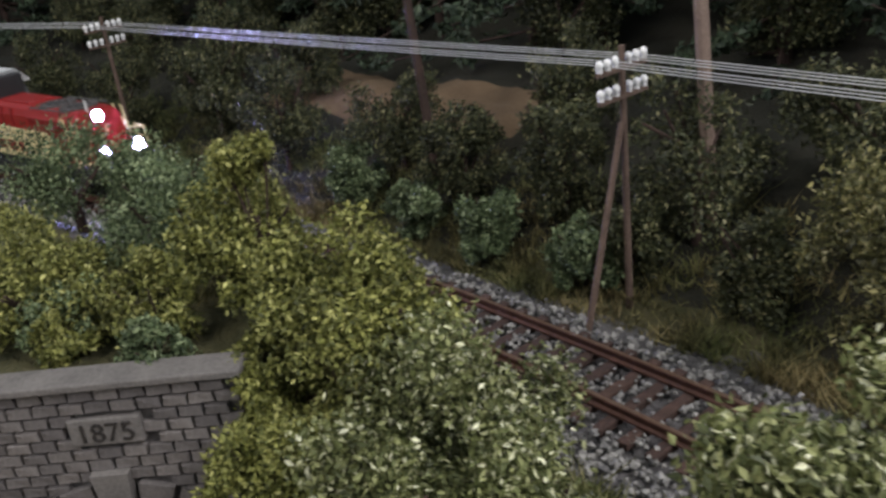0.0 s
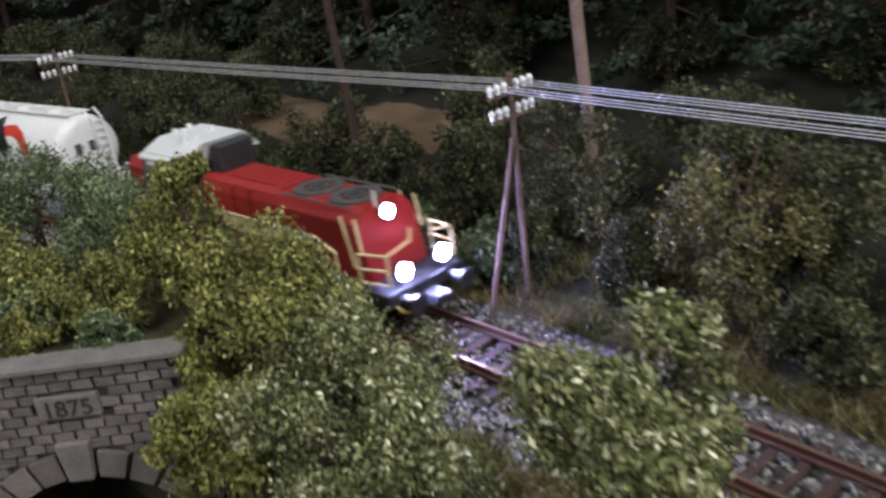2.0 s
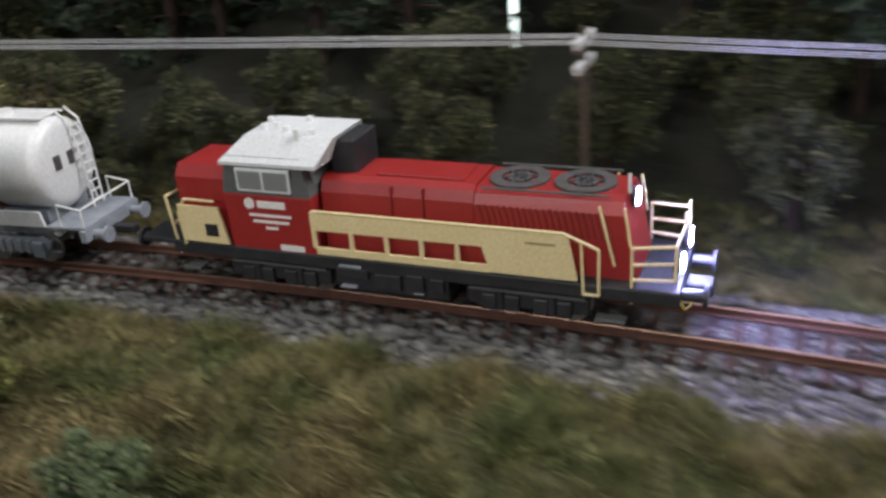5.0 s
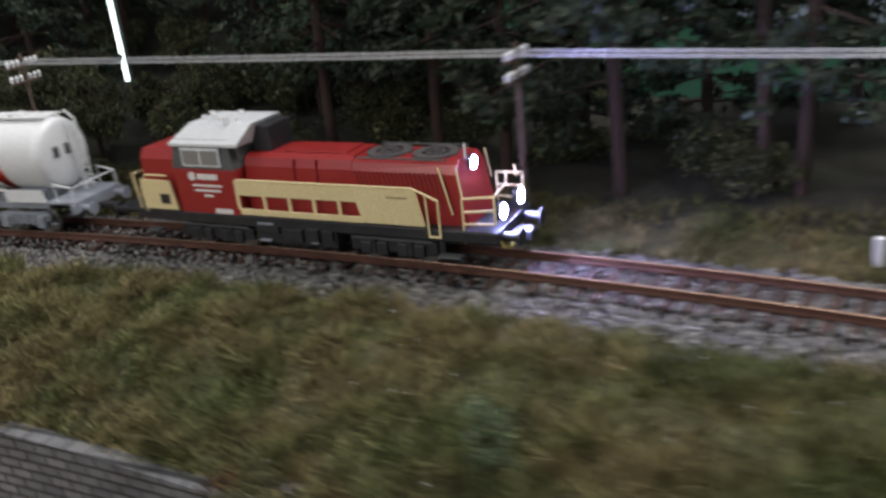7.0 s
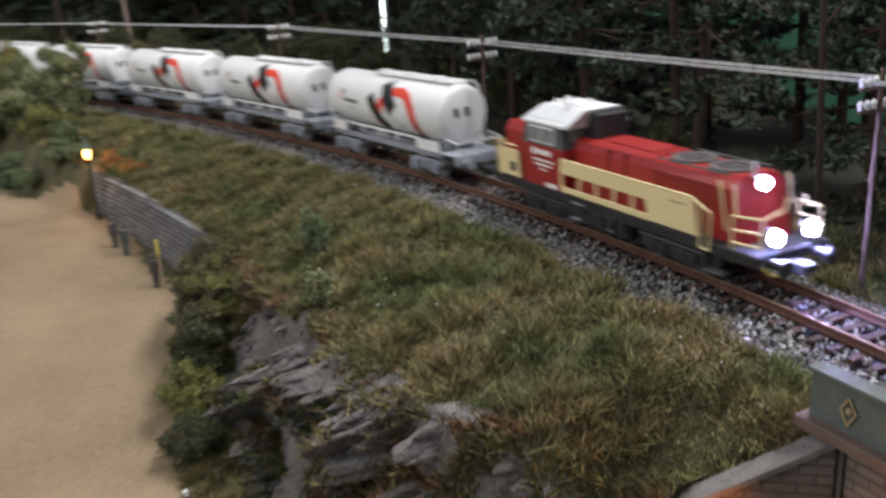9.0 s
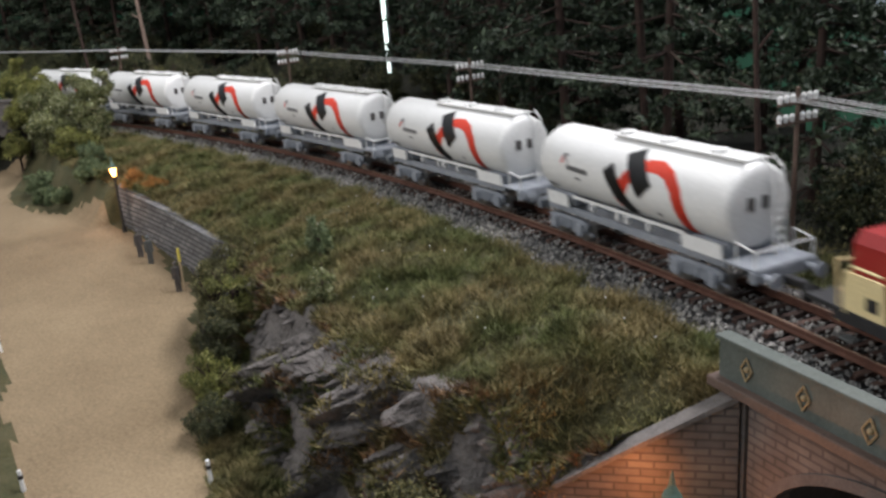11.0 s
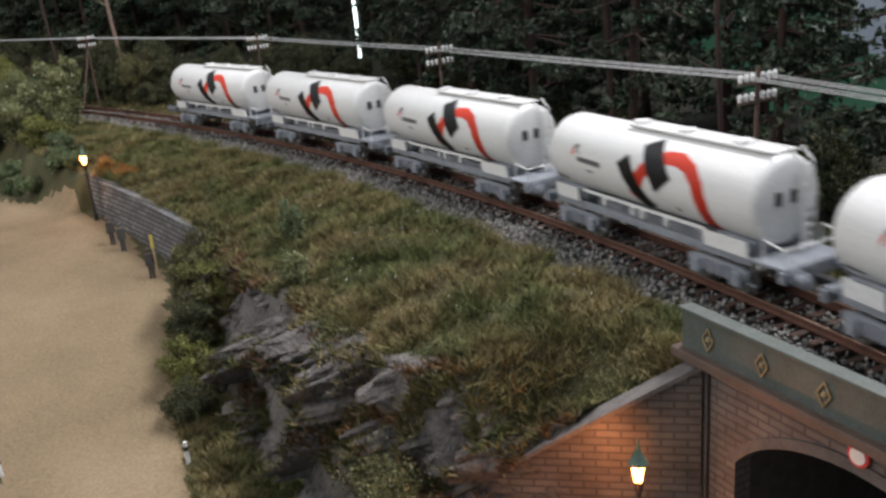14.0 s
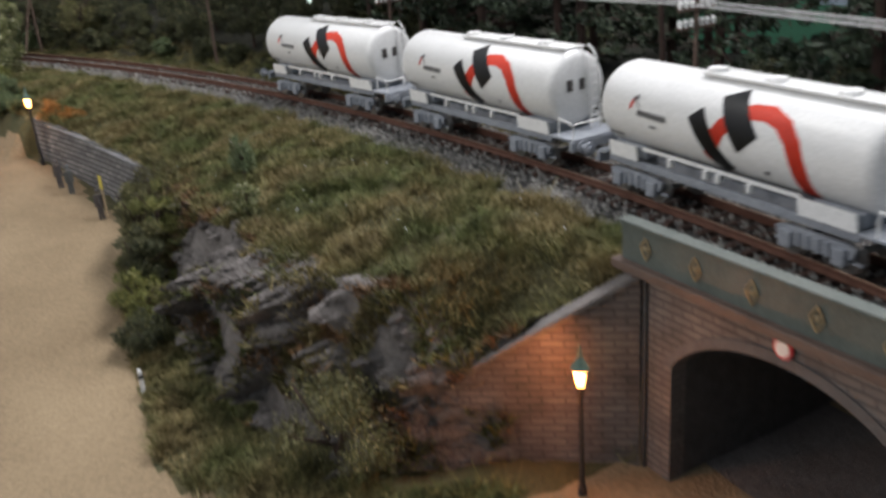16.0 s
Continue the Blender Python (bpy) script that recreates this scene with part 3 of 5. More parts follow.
def build_wheelset(parent, x, r, material):
    bm = B()
    for y in (-8.6, 8.6):
        rod(bm, mm(x, y - 1.1, r), mm(x, y + 1.1, r), r * MM, seg=24)
        rod(bm, mm(x, y * 0.9 - 0.3, r), mm(x, y * 0.9 + 0.3, r), (r + 0.6) * MM, seg=24)
    rod(bm, mm(x, -8, r), mm(x, 8, r), 1 * MM)
    return part("wheelset", bm, material, parent)


def build_locomotive():
    lo = thing("diesel_locomotive", "red and cream diesel locomotive with lit headlamps on the track", "locomotive")
    # hoods
    prof = [(-10.8, 14), (-10.4, 31.6), (-9.2, 34.6), (-7.2, 35.8), (7.2, 35.8), (9.2, 34.6), (10.4, 31.6), (10.8, 14)]
    bm = prism(B(), [mm(*p) for p in prof], -24 * MM, 22 * MM, "yz")
    hood = part("long_hood", bm, M["red"], lo)
    for x in (-2, 7.5):
        part("hood_seam", mbox(x - 0.15, x + 0.15, -11, 11, 15, 34.4, 0), M["dark_red"], hood)
    part("roof_hatch", mbox(-8, 18, -6, 6, 35.6, 36.5), M["red"], hood)
    prof2 = [(-11.2, 14), (-10.8, 31.4), (-9.5, 34.2), (-7.6, 35.3), (7.6, 35.3), (9.5, 34.2), (10.8, 31.4), (11.2, 14)]
    bm = prism(B(), [mm(*p) for p in prof2], 22.3 * MM, 61.6 * MM, "yz")
    for v in bm.verts:
        if v.co.x > 0.06:
            v.co.x += (0.0353 - v.co.z) * 0.2
            if v.co.z > 0.033:
                v.co.y *= 0.9
    nose = part("radiator_hood", bm, M["red"], lo)
    for side in (-1, 1):
        for i in range(20):
            x = 24.5 + i * 1.75
            bm = B()
            m = Matrix.Translation(mm(x, side * 10.85, 28.2)) @ Matrix.Rotation(radians(-14), 4, "Y") @ Matrix.Diagonal((0.7 * MM, 0.5 * MM, 7.4 * MM, 1))
            bmesh.ops.create_cube(bm, size=1, matrix=m)
            part("louvre", bm, M["dark_red"], nose)
    for x in (32, 50):
        bm = B()
        for r0, r1 in ((5.0, 8.2), (2.2, 3.4)):
            k = 40
            vo = [[bm.verts.new(mm(x + r * math.cos(a * 2 * math.pi / k), 0.98 * r * math.sin(a * 2 * math.pi / k), z)) for a in range(k)] for r, z in ((r0, 35.4), (r0, 36.0), (r1, 36.0), (r1, 35.2))]
            for q in range(3):
                for a in range(k):
                    bm.faces.new((vo[q][a], vo[q][(a + 1) % k], vo[q + 1][(a + 1) % k], vo[q + 1][a]))
        bmesh.ops.recalc_face_normals(bm, faces=bm.faces)
        fan = part("cooling_fan", bm, M["fan"], nose, "grey ring fan grille")
        bm = B()
        for a in range(3):
            an = a * math.pi / 3 + 0.3
            rod(bm, mm(x - 5 * math.cos(an), -5 * math.sin(an), 35.6), mm(x + 5 * math.cos(an), 5 * math.sin(an), 35.6), 0.55 * MM)
        part("fan_blade", bm, M["black"], fan)
    for y in (-9.2, 9.2):
        part("roof_rail", rods(B(), [mm(24, y, 35.7), mm(58, y, 35.7)], 0.35 * MM), M["cab_grey"], nose)
    bm = prism(B(), [mm(*p) for p in [(-10.8, 14), (-10.8, 33), (-8.6, 36.4), (8.6, 36.4), (10.8, 33), (10.8, 14)]], -74 * MM, -54 * MM, "yz")
    part("short_hood", bm, M["red"], lo)
    # cab
    bm = mbox(-54, -25, -15.2, 15.2, 13.5, 31.2, 0.5)
    cab = part("cab_lower", bm, M["red"], lo)
    bm = prism(B(), [mm(*p) for p in [(-54, 31.2), (-52.5, 42), (-27.5, 42), (-25, 31.2)]], -15.2 * MM, 15.2 * MM, "xz")
    for v in bm.verts:
        if v.co.z > 0.04:
            v.co.y *= 0.93
    upper = part("cab_upper", bm, M["cab_grey"], lo)
    for side in (-1, 1):
        fr = part("window_frame", mbox(-48.6, -30.6, side * 15.15 - 0.5, side * 15.15 + 0.5, 32.0, 39.0, 0.4), M["roof"], upper, "pale rounded window frame")
        part("window_pane", mbox(-47.8, -31.4, side * 15.2 - 0.55, side * 15.2 + 0.55, 32.8, 38.2, 0.2), M["glass"], fr)
        part("window_bar", mbox(-39.9, -39.2, side * 15.3 - 0.6, side * 15.3 + 0.6, 32.7, 38.3, 0.1), M["roof"], fr)
    part("front_window", mbox(-26.8, -25.4, -11, 11, 33.5, 40.5, 0.3), M["glass"], upper)
    bm = prism(B(), [mm(*p) for p in [(-15.6, 39.6), (-15.6, 40.6), (-8.8, 46.6), (8.8, 46.6), (15.6, 40.6), (15.6, 39.6)]], -53.5 * MM, -22.0 * MM, "yz")
    for v in bm.verts:
        if v.co.z > 0.044:
            v.co.x += 0.006 if v.co.x < -0.05 else 0.003
    roof = part("cab_roof", bm, M["roof"], lo, "light grey sloping cab roof")
    for x, y, h in ((-44, -4, 1.6), (-40, -3, 1.9), (-36, -5, 1.6), (-30, -9, 2.4), (-27, -6, 1.4), (-46, 3, 1.5), (-34, 5, 1.5)):
        part("roof_fitting", mbox(x - 0.9, x + 0.9, y - 0.8, y + 0.8, 45.4 if abs(y) > 8 else 46.4, 46.6 + h, 0.2), M["white"], roof, "small white roof fitting")
    part("chimney", mbox(-22.5, -14.5, -5.5, 9, 35.5, 45.2, 0.6), M["black"], lo, "black exhaust stack")
    # cream side panels with openings
    for side in (-1, 1):
        y0, y1 = sorted((side * 16.0, side * 16.8))
        pan = part("side_panel", prism(B(), [mm(*p) for p in [(-25, 22.6), (-25, 27.8), (49, 27.8), (51.6, 15.6), (28, 15.6), (26, 22.6)]], y0 * MM, y1 * MM), M["cream"], lo, "cream walkway side panel")
        part("panel_sill", mbox(-24, 28, y0, y1, 15.4, 17.4, 0), M["cream"], pan)
        for x in (-25, -13.2, -2.4, 8.0, 18.4):
            part("panel_post", mbox(x, x + 1.1, y0, y1, 17.3, 22.7, 0), M["cream"], pan)
        part("walkway_inner", mbox(-12, 30, side * 13.4 - 0.2, side * 13.4 + 0.2, 15, 23.5, 0), M["red"], pan)
        rp = part("rear_panel", prism(B(), [mm(*p) for p in [(-70, 15.4), (-70.5, 26.6), (-56, 26.6), (-53.8, 15.4)]], y0 * MM, y1 * MM), M["cream"], lo, "cream rear side panel")
        # raised black block stands in for the darkness of a square opening
        part("battery_hatch", mbox(-61.5, -57, y0 - 0.12, y1 + 0.12, 17.6, 21.4, 0), M["black"], rp)
        part("panel_rail", rods(B(), [mm(-24, side * 16.6, 28.2), mm(48, side * 16.6, 28.2), mm(57, side * 16.4, 24.5), mm(57, side * 16.4, 12)], 0.42 * MM), M["cream"], lo)
        part("step_rail", rods(B(), [mm(52.5, side * 16.4, 26.2), mm(53, side * 16.4, 12), mm(57, side * 16.4, 12)], 0.42 * MM), M["cream"], lo)
        part("cab_rail", rods(B(), [mm(-70, side * 16.4, 14), mm(-71, side * 16.2, 24), mm(-68, side * 16.2, 28.4), mm(-57, side * 16.4, 28.4)], 0.42 * MM), M["cream"], lo)
        for x in (58.5, 62.5):
            part("nose_rail", rods(B(), [mm(x - 2.4 if x < 60 else x, side * 11.9, 34), mm(x + 1.6, side * 12.2, 18.5 if x < 60 else 24)], 0.4 * MM), M["cream"], lo)
        # lettering and emblem as plain shapes
        bm = B()
        rod(bm, mm(-45.5, side * 15.0, 28.4), mm(-45.5, side * 15.4, 28.4), 1.7 * MM, seg=16)
        part("emblem", bm, M["pale"], cab)
        part("lettering", mbox(-42.8, -33.5, side * 15.3 - 0.15, side * 15.3 + 0.15, 27.3, 29.4, 0), M["pale"], cab)
        for i, (a, c) in enumerate(((-46, -32), (-45, -33), (-41, -37))):
            part("lettering", mbox(a, c, side * 15.3 - 0.12, side * 15.3 + 0.12, 24.6 - i * 1.9, 25.4 - i * 1.9, 0), M["pale"], cab)
        part("lettering", mbox(-37, -29, side * 15.3 - 0.12, side * 15.3 + 0.12, 14.6, 16.4, 0), M["pale"], cab)
        part("lettering", mbox(38, 46, side * 16.8 - 0.1, side * 16.8 + 0.1, 24.6, 25.2, 0), M["brass"], pan)
        part("buffer", rod(rod(B(), mm(76, side * 10, 11.6), mm(82.5, side * 10, 11.6), 1.6 * MM, seg=12), mm(82.3, side * 10, 11.6), mm(83.4, side * 10, 11.6), 3.0 * MM, seg=20), M["black"], lo)
        part("buffer", rod(rod(B(), mm(-86, side * 10, 11.6), mm(-91, side * 10, 11.6), 1.6 * MM, seg=12), mm(-90.8, side * 10, 11.6), mm(-92, side * 10, 11.6), 3.0 * MM, seg=20), M["black"], lo)
        part("step", mbox(56, 64, side * 15.5 - 1.8, side * 15.5 + 1.8, 5.0, 5.8, 0.2), M["cab_grey"], lo)
        part("step", mbox(-72, -66, side * 15.5 - 1.8, side * 15.5 + 1.8, 6.0, 6.8, 0.2), M["cab_grey"], lo)
        part("fuel_tank", mbox(-20, 15, side * 11 - 4, side * 11 + 4, 4.0, 13, 0.8), M["black"], lo)
        for c in (-39.5, 37):
            bg = part("bogie_frame", mbox(c - 17, c + 17, side * 12.8 - 1.2, side * 12.8 + 1.2, 4.2, 9, 0.6), M["black"], lo)
            for x in (-10.5, -4, 4, 10.5):
                part("axle_box", mbox(c + x - 2.1, c + x + 2.1, side * 14.2 - 1.0, side * 14.2 + 1.0, 3.4, 8.2, 0.5), M["black"], bg)
    part("underframe", mbox(-76, 77, -15.6, 15.6, 10.4, 14.4, 0.5), M["black"], lo)
    part("coupler", mbox(76, 84, -3, 3, 7.5, 11, 0.6), M["black"], lo)
    part("coupler", mbox(-95, -76, -3, 3, 7.5, 11, 0.6), M["black"], lo)
    for x in (-50, -29, 26, 48):
        build_wheelset(lo, x, 5.0, M["steel"])
    part("rear_deck", mbox(-88, -75, -15, 15, 12.6, 14.2, 0.3), M["black"], lo)
    for side in (-1, 1):
        y = side * 15.4
        for a, c, z0, z1 in ((-19, -9, 8.6, 11.6), (-7, 1, 6.2, 10.8), (3, 8, 5.4, 11.4), (10, 14, 7.0, 11.0)):
            part("equipment_box", mbox(a, c, y - 0.9, y + 0.9, z0, z1, 0.3), M["black"], lo)
        for a, c, z in ((-18, -11, 11.9), (-18, -13, 5.6), (5, 8, 6.0)):
            part("lettering", mbox(a, c, y - 1.0, y + 1.0, z, z + 0.5, 0), M["under"], lo)
        for c in (-39.5, 37):
            part("brake_pipe", rods(B(), [mm(c - 16, side * 14.6, 9.4), mm(c + 16, side * 14.6, 9.4)], 0.4 * MM), M["cab_grey"], lo)
            for x in (-7.2, 7.2):
                part("coil_spring", rod(B(), mm(c + x, side * 14.4, 4.0), mm(c + x, side * 14.4, 9.2), 1.2 * MM, seg=10), M["black"], lo)
    # end railings
    r = 0.45 * MM
    for y in (-15, 15):
        part("end_rail", rods(B(), [mm(65, y * 0.98, 10), mm(65, y * 0.98, 25), mm(75.5, y * 0.86, 25.5), mm(76.5, y * 0.3, 27.5), mm(76.5, y * 0.25, 31)], r), M["cream"], lo)
        part("end_rail", rods(B(), [mm(65, y * 0.98, 20.5), mm(75.5, y * 0.86, 21)], r), M["cream"], lo)
        part("end_rail", rods(B(), [mm(65, y * 0.98, 16.5), mm(75.5, y * 0.86, 16.5), mm(75.5, y * 0.86, 25.5)], r), M["cream"], lo)
        part("end_rail", rods(B(), [mm(-74, y * 0.98, 10), mm(-76, y * 0.98, 28), mm(-77, y * 0.4, 27)], r), M["cream"], lo)
        part("end_rail", rods(B(), [mm(-75, y * 0.98, 19), mm(-77, y * 0.4, 19)], r), M["cream"], lo)
    part("horn", rods(B(), [mm(62.0, -3, 34.6), mm(62.0, -3, 39.6)], 0.5 * MM), M["white"], lo)
    part("air_hose", rods(B(), [mm(76, -13, 12), mm(78, -12, 8.5), mm(79, -9, 8), mm(79, -6, 10)], 0.35 * MM), M["yellow"], lo, "yellow air hose")
    for x, y, z, rr in ((63.6, 0, 32.6, 2.2), (76.5, -7.8, 19.3, 2.6), (76.5, 7.8, 19.3, 2.6)):
        hl = part("headlamp", rod(B(), mm(x - 2, y, z), mm(x, y, z), (rr + 0.35) * MM, seg=24), M["black"], lo)
        bm = rod(B(), mm(x, y, z), mm(x + 0.3, y, z), rr * MM, (rr - 0.3) * MM, seg=24)
        part("lens", bm, M["head"], hl, "glowing white headlamp lens")
    fit_length(lo, 0.97)
    return lo


TANK_R, TANK_Z = 15.0, 31.6


def tank_patch(outline, side, off=0.24):
    """A flat outline in (x, z) wrapped on the tank's flank; quads listed as strips."""
    bm = B()
    rows = []
    fine = []
    for (a0, a1), (c0, c1) in zip(outline, outline[1:]):
        for t in range(4):
            u = t / 4
            fine.append(((a0[0] + (c0[0] - a0[0]) * u, a0[1] + (c0[1] - a0[1]) * u), (a1[0] + (c1[0] - a1[0]) * u, a1[1] + (c1[1] - a1[1]) * u)))
    fine.append(outline[-1])
    for (xa, za), (xc, zc) in fine:
        row = []
        for q in range(5):
            t = q / 4
            x, z = xa + (xc - xa) * t, za + (zc - za) * t
            dz = max(-0.995, min(0.995, (z - TANK_Z) / TANK_R))
            rr = TANK_R + off
            row.append(bm.verts.new(mm(x, side * rr * math.sqrt(1 - dz * dz), TANK_Z + rr * dz)))
        rows.append(row)
    for a, c in zip(rows, rows[1:]):
        for q in range(4):
            bm.faces.new((a[q], a[q + 1], c[q + 1], c[q]))
    bmesh.ops.solidify(bm, geom=bm.faces[:], thickness=0.1 * MM)
    return bm


def strip(p, n=8):
    """Rows between two edges, each a list of corner points, resampled."""
    (a0, a1), (c0, c1) = p
    return [((a0[0] + (c0[0] - a0[0]) * t / n, a0[1] + (c0[1] - a0[1]) * t / n), (a1[0] + (c1[0] - a1[0]) * t / n, a1[1] + (c1[1] - a1[1]) * t / n)) for t in range(n + 1)]


def build_wagon():
    w = thing("tank_wagon", "white cement tank wagon with black and red emblem on grey bogies", "tank wagon", group="tank wagons of the train")
    bm = B()
    k, rings = 40, []
    for x, r in ((-64, 0.1), (-63.9, 6), (-63.2, 10), (-61.8, 12.8), (-60, 14.2), (-57.5, 15), (57, 15), (59.3, 14.6), (60.6, 13.6), (61.4, 12), (62.2, 7), (62.5, 0.1)):
        rings.append([bm.verts.new(mm(x, r * math.cos(a * 2 * math.pi / k), TANK_Z + r * math.sin(a * 2 * math.pi / k))) for a in range(k)])
    for a, c in zip(rings, rings[1:]):
        for q in range(k):
            bm.faces.new((a[q], a[(q + 1) % k], c[(q + 1) % k], c[q]))
    bmesh.ops.recalc_face_normals(bm, faces=bm.faces)
    tank = part("tank", bm, M["white"], w, smooth=True)
    for side in (-1, 1):
        part("emblem_bar", tank_patch(strip((((-11.0, 35.2), (-5.2, 39.0)), ((1.6, 18.6), (8.4, 21.6)))), side), M["logo_black"], tank)
        part("emblem_bar", tank_patch(strip((((0.8, 42.6), (8.8, 45.2)), ((12.0, 27.8), (20.4, 34.0)))), side, 0.3), M["logo_black"], tank)
        up = [(-4.6, 24.6), (-1.6, 31.5), (2.6, 36.4), (8.0, 40.2), (15.0, 42.4), (23.0, 42.8), (31.0, 40.4), (36.5, 35.6), (39.5, 28.5), (40.6, 22.5), (42.0, 17.4)]
        lo = [(2.0, 18.4), (2.6, 26.5), (6.0, 32.2), (11.0, 36.4), (16.5, 38.4), (21.5, 38.6), (26.5, 37.4), (31.0, 33.6), (33.6, 27.0), (34.6, 21.5), (36.0, 16.9)]
        part("emblem_curve", tank_patch(list(zip(lo, up)), side, 0.16), M["logo_red"], tank)
        for x0, z0, x1, z1, mat in ((-42.0, 34.2, -40.6, 37.2, "logo_red"), (-41.0, 37.0, -38.2, 38.4, "bar"), (-38.6, 36.6, -36.8, 35.0, "bar")):
            part("lettering", tank_patch(strip((((x0, z0), (x0 + 0.5, z0 - 1.4)), ((x1, z1), (x1 + 1.0, z1 - 1.0))), 3), side), M[mat], tank)
        part("lettering", tank_patch(strip((((-37.5, 31.6), (-37.5, 33.6)), ((-22.0, 31.2), (-22.0, 33.2))), 4), side), M["bar"], tank)
        part("lettering", tank_patch(strip((((-31, 28.4), (-31, 29.2)), ((-27.5, 28.3), (-27.5, 29.1))), 2), side), M["bar"], tank)
        part("lettering", tank_patch(strip((((-57, 22.4), (-57, 23.4)), ((-49, 21.8), (-49, 22.8))), 2), side), M["bar"], tank)
        part("lettering", tank_patch(strip((((22, 23.0), (22, 24.2)), ((24, 22.9), (24, 24.1))), 2), side), M["bar"], tank)
        part("sill", mbox(-58, 58, side * 11.5 - 0.7, side * 11.5 + 0.7, 11.2, 14.0, 0.2), M["under"], w)
        for a, c in ((-56, -40), (36, 57)):
            part("saddle_plate", prism(B(), [mm(*p) for p in [(a, 19.5), (c, 19.5), (c + 1, 14.4), (a + 1, 14.4)]], (side * 13.4 - 0.4) * MM, (side * 13.4 + 0.4) * MM), M["white"], w)
        part("tank_skirt", mbox(-38, 36, side * 12.0 - 0.4, side * 12.0 + 0.4, 18.4, 19.6, 0.1), M["white"], w)
        for x in (-22, -4, 2, 16):
            part("valve", mbox(x - 0.9, x + 0.9, side * 12.5 - 1, side * 12.5 + 1, 15.6, 18.6, 0.2), M["white"], w)
        for c in (-42, 42):
            fr = part("bogie_frame", prism(B(), [mm(*p) for p in [(c - 15, 8.6), (c - 11, 9.6), (c + 11, 9.6), (c + 15, 8.6), (c + 14, 5.6), (c + 5, 4.4), (c - 5, 4.4), (c - 14, 5.6)]], (side * 11.4 - 0.8) * MM, (side * 11.4 + 0.8) * MM), M["under"], w)
            for x in (-10, 10):
                part("axle_box", mbox(c + x - 2.4, c + x + 2.4, side * 12.6 - 1.1, side * 12.6 + 1.1, 3.0, 8.4, 0.5), M["under"], fr)
            for x in (-2, 2, -5.6, 5.6):
                part("spring", rod(B(), mm(c + x, side * 12.4, 4.4), mm(c + x, side * 12.4, 8.8), 0.9 * MM, seg=8), M["under"], fr)
            part("brake_beam", mbox(c - 16.5, c + 16.5, side * 10 - 0.5, side * 10 + 0.5, 3.4, 4.4, 0.2), M["under"], fr)
        for e, d in ((-1, -4.5), (1, 6)):
            part("buffer", rod(rod(B(), mm(e * 68 + d, side * 10, 11.6), mm(e * 73.5 + d, side * 10, 11.6), 1.3 * MM, seg=10), mm(e * 73.3 + d, side * 10, 11.6), mm(e * 74.2 + d, side * 10, 11.6), 2.7 * MM, seg=18), M["under"], w)
        part("platform_rail", rods(B(), [mm(64, side * 13, 14), mm(64, side * 13, 22), mm(73, side * 13, 20.5), mm(73, side * 13, 14)], 0.35 * MM), M["white"], w)
    part("platform_rail", rods(B(), [mm(73, -13, 20.5), mm(73, 13, 20.5)], 0.35 * MM), M["white"], w)
    part("centre_sill", mbox(-66, 73, -4.5, 4.5, 10.4, 14.2, 0.3), M["under"], w)
    for e, d in ((-1, 4.5), (1, 6)):
        part("headstock", mbox(e * (67 + (d if e > 0 else -d)) - 1.2, e * (67 + (d if e > 0 else -d)) + 1.2, -14.5, 14.5, 9.8, 13.8, 0.3), M["under"], w)
        part("end_deck", mbox(*sorted((e * 58, 74 if e > 0 else -63.5)), -13.6, 13.6, 13.6, 14.6, 0.2), M["under"], w)
        part("coupler", mbox(*sorted((e * 62, 83 if e > 0 else -78)), -1.6, 1.6, 8.0, 10.6, 0.4), M["black"], w)
        part("cradle", mbox(e * 48 - 9, e * 48 + 9, -10, 10, 14, 19, 0.5), M["under"], w)
    for x in (-52, -32, 32, 52):
        build_wheelset(w, x, 4.7, M["steel"])
    # roof walkway, hatches, ladder and end plates
    part("walkway", mbox(-16, 58, -4.6, 4.6, 46.6, 47.2, 0.1), M["white"], w)
    for y in (-4.8, 4.8):
        part("walkway_rail", rods(B(), [mm(-16, y, 47.4), mm(60, y, 47.4)], 0.4 * MM), M["white"], w)
    for x in (-14, 12, 40):
        part("hatch", rod(B(), mm(x, 0, 46), mm(x, 0, 48.6), 3.4 * MM, seg=20), M["white"], w)
    for y in (3.2, 8.2):
        part("ladder_stile", rods(B(), [mm(58, y, 47.6), mm(62.6, y, 44), mm(64.6, y, 33), mm(65, y, 15)], 0.42 * MM), M["white"], w)
    for i in range(9):
        z = 17 + i * 3.2
        x = float(np.interp(z, [15, 33, 44], [65, 64.6, 62.6]))
        part("rung", rods(B(), [mm(x, 3.2, z), mm(x, 8.2, z)], 0.32 * MM), M["white"], w)
    for y in (-5.5, 0.8):
        part("end_plate", mbox(61.4, 62.7, y - 1.4, y + 1.4, 31, 35.5, 0.1), M["fan"], w)
    fit_length(w, 0.94)
    return w


loco = build_locomotive()
wagons = [build_wagon()]
for i in range(5):
    wagons.append(copy_thing(wagons[0], pose(0, 0, 0)))


# ---- telegraph line ----
POLES = [-0.85, -0.565, -0.294, -0.018, 0.222, 0.441, 0.72, 0.98]
POLE_L = [0.036, 0.034, 0.0365, 0.043, 0.031, 0.0335, 0.03, 0.03]
ARM = 0.0085


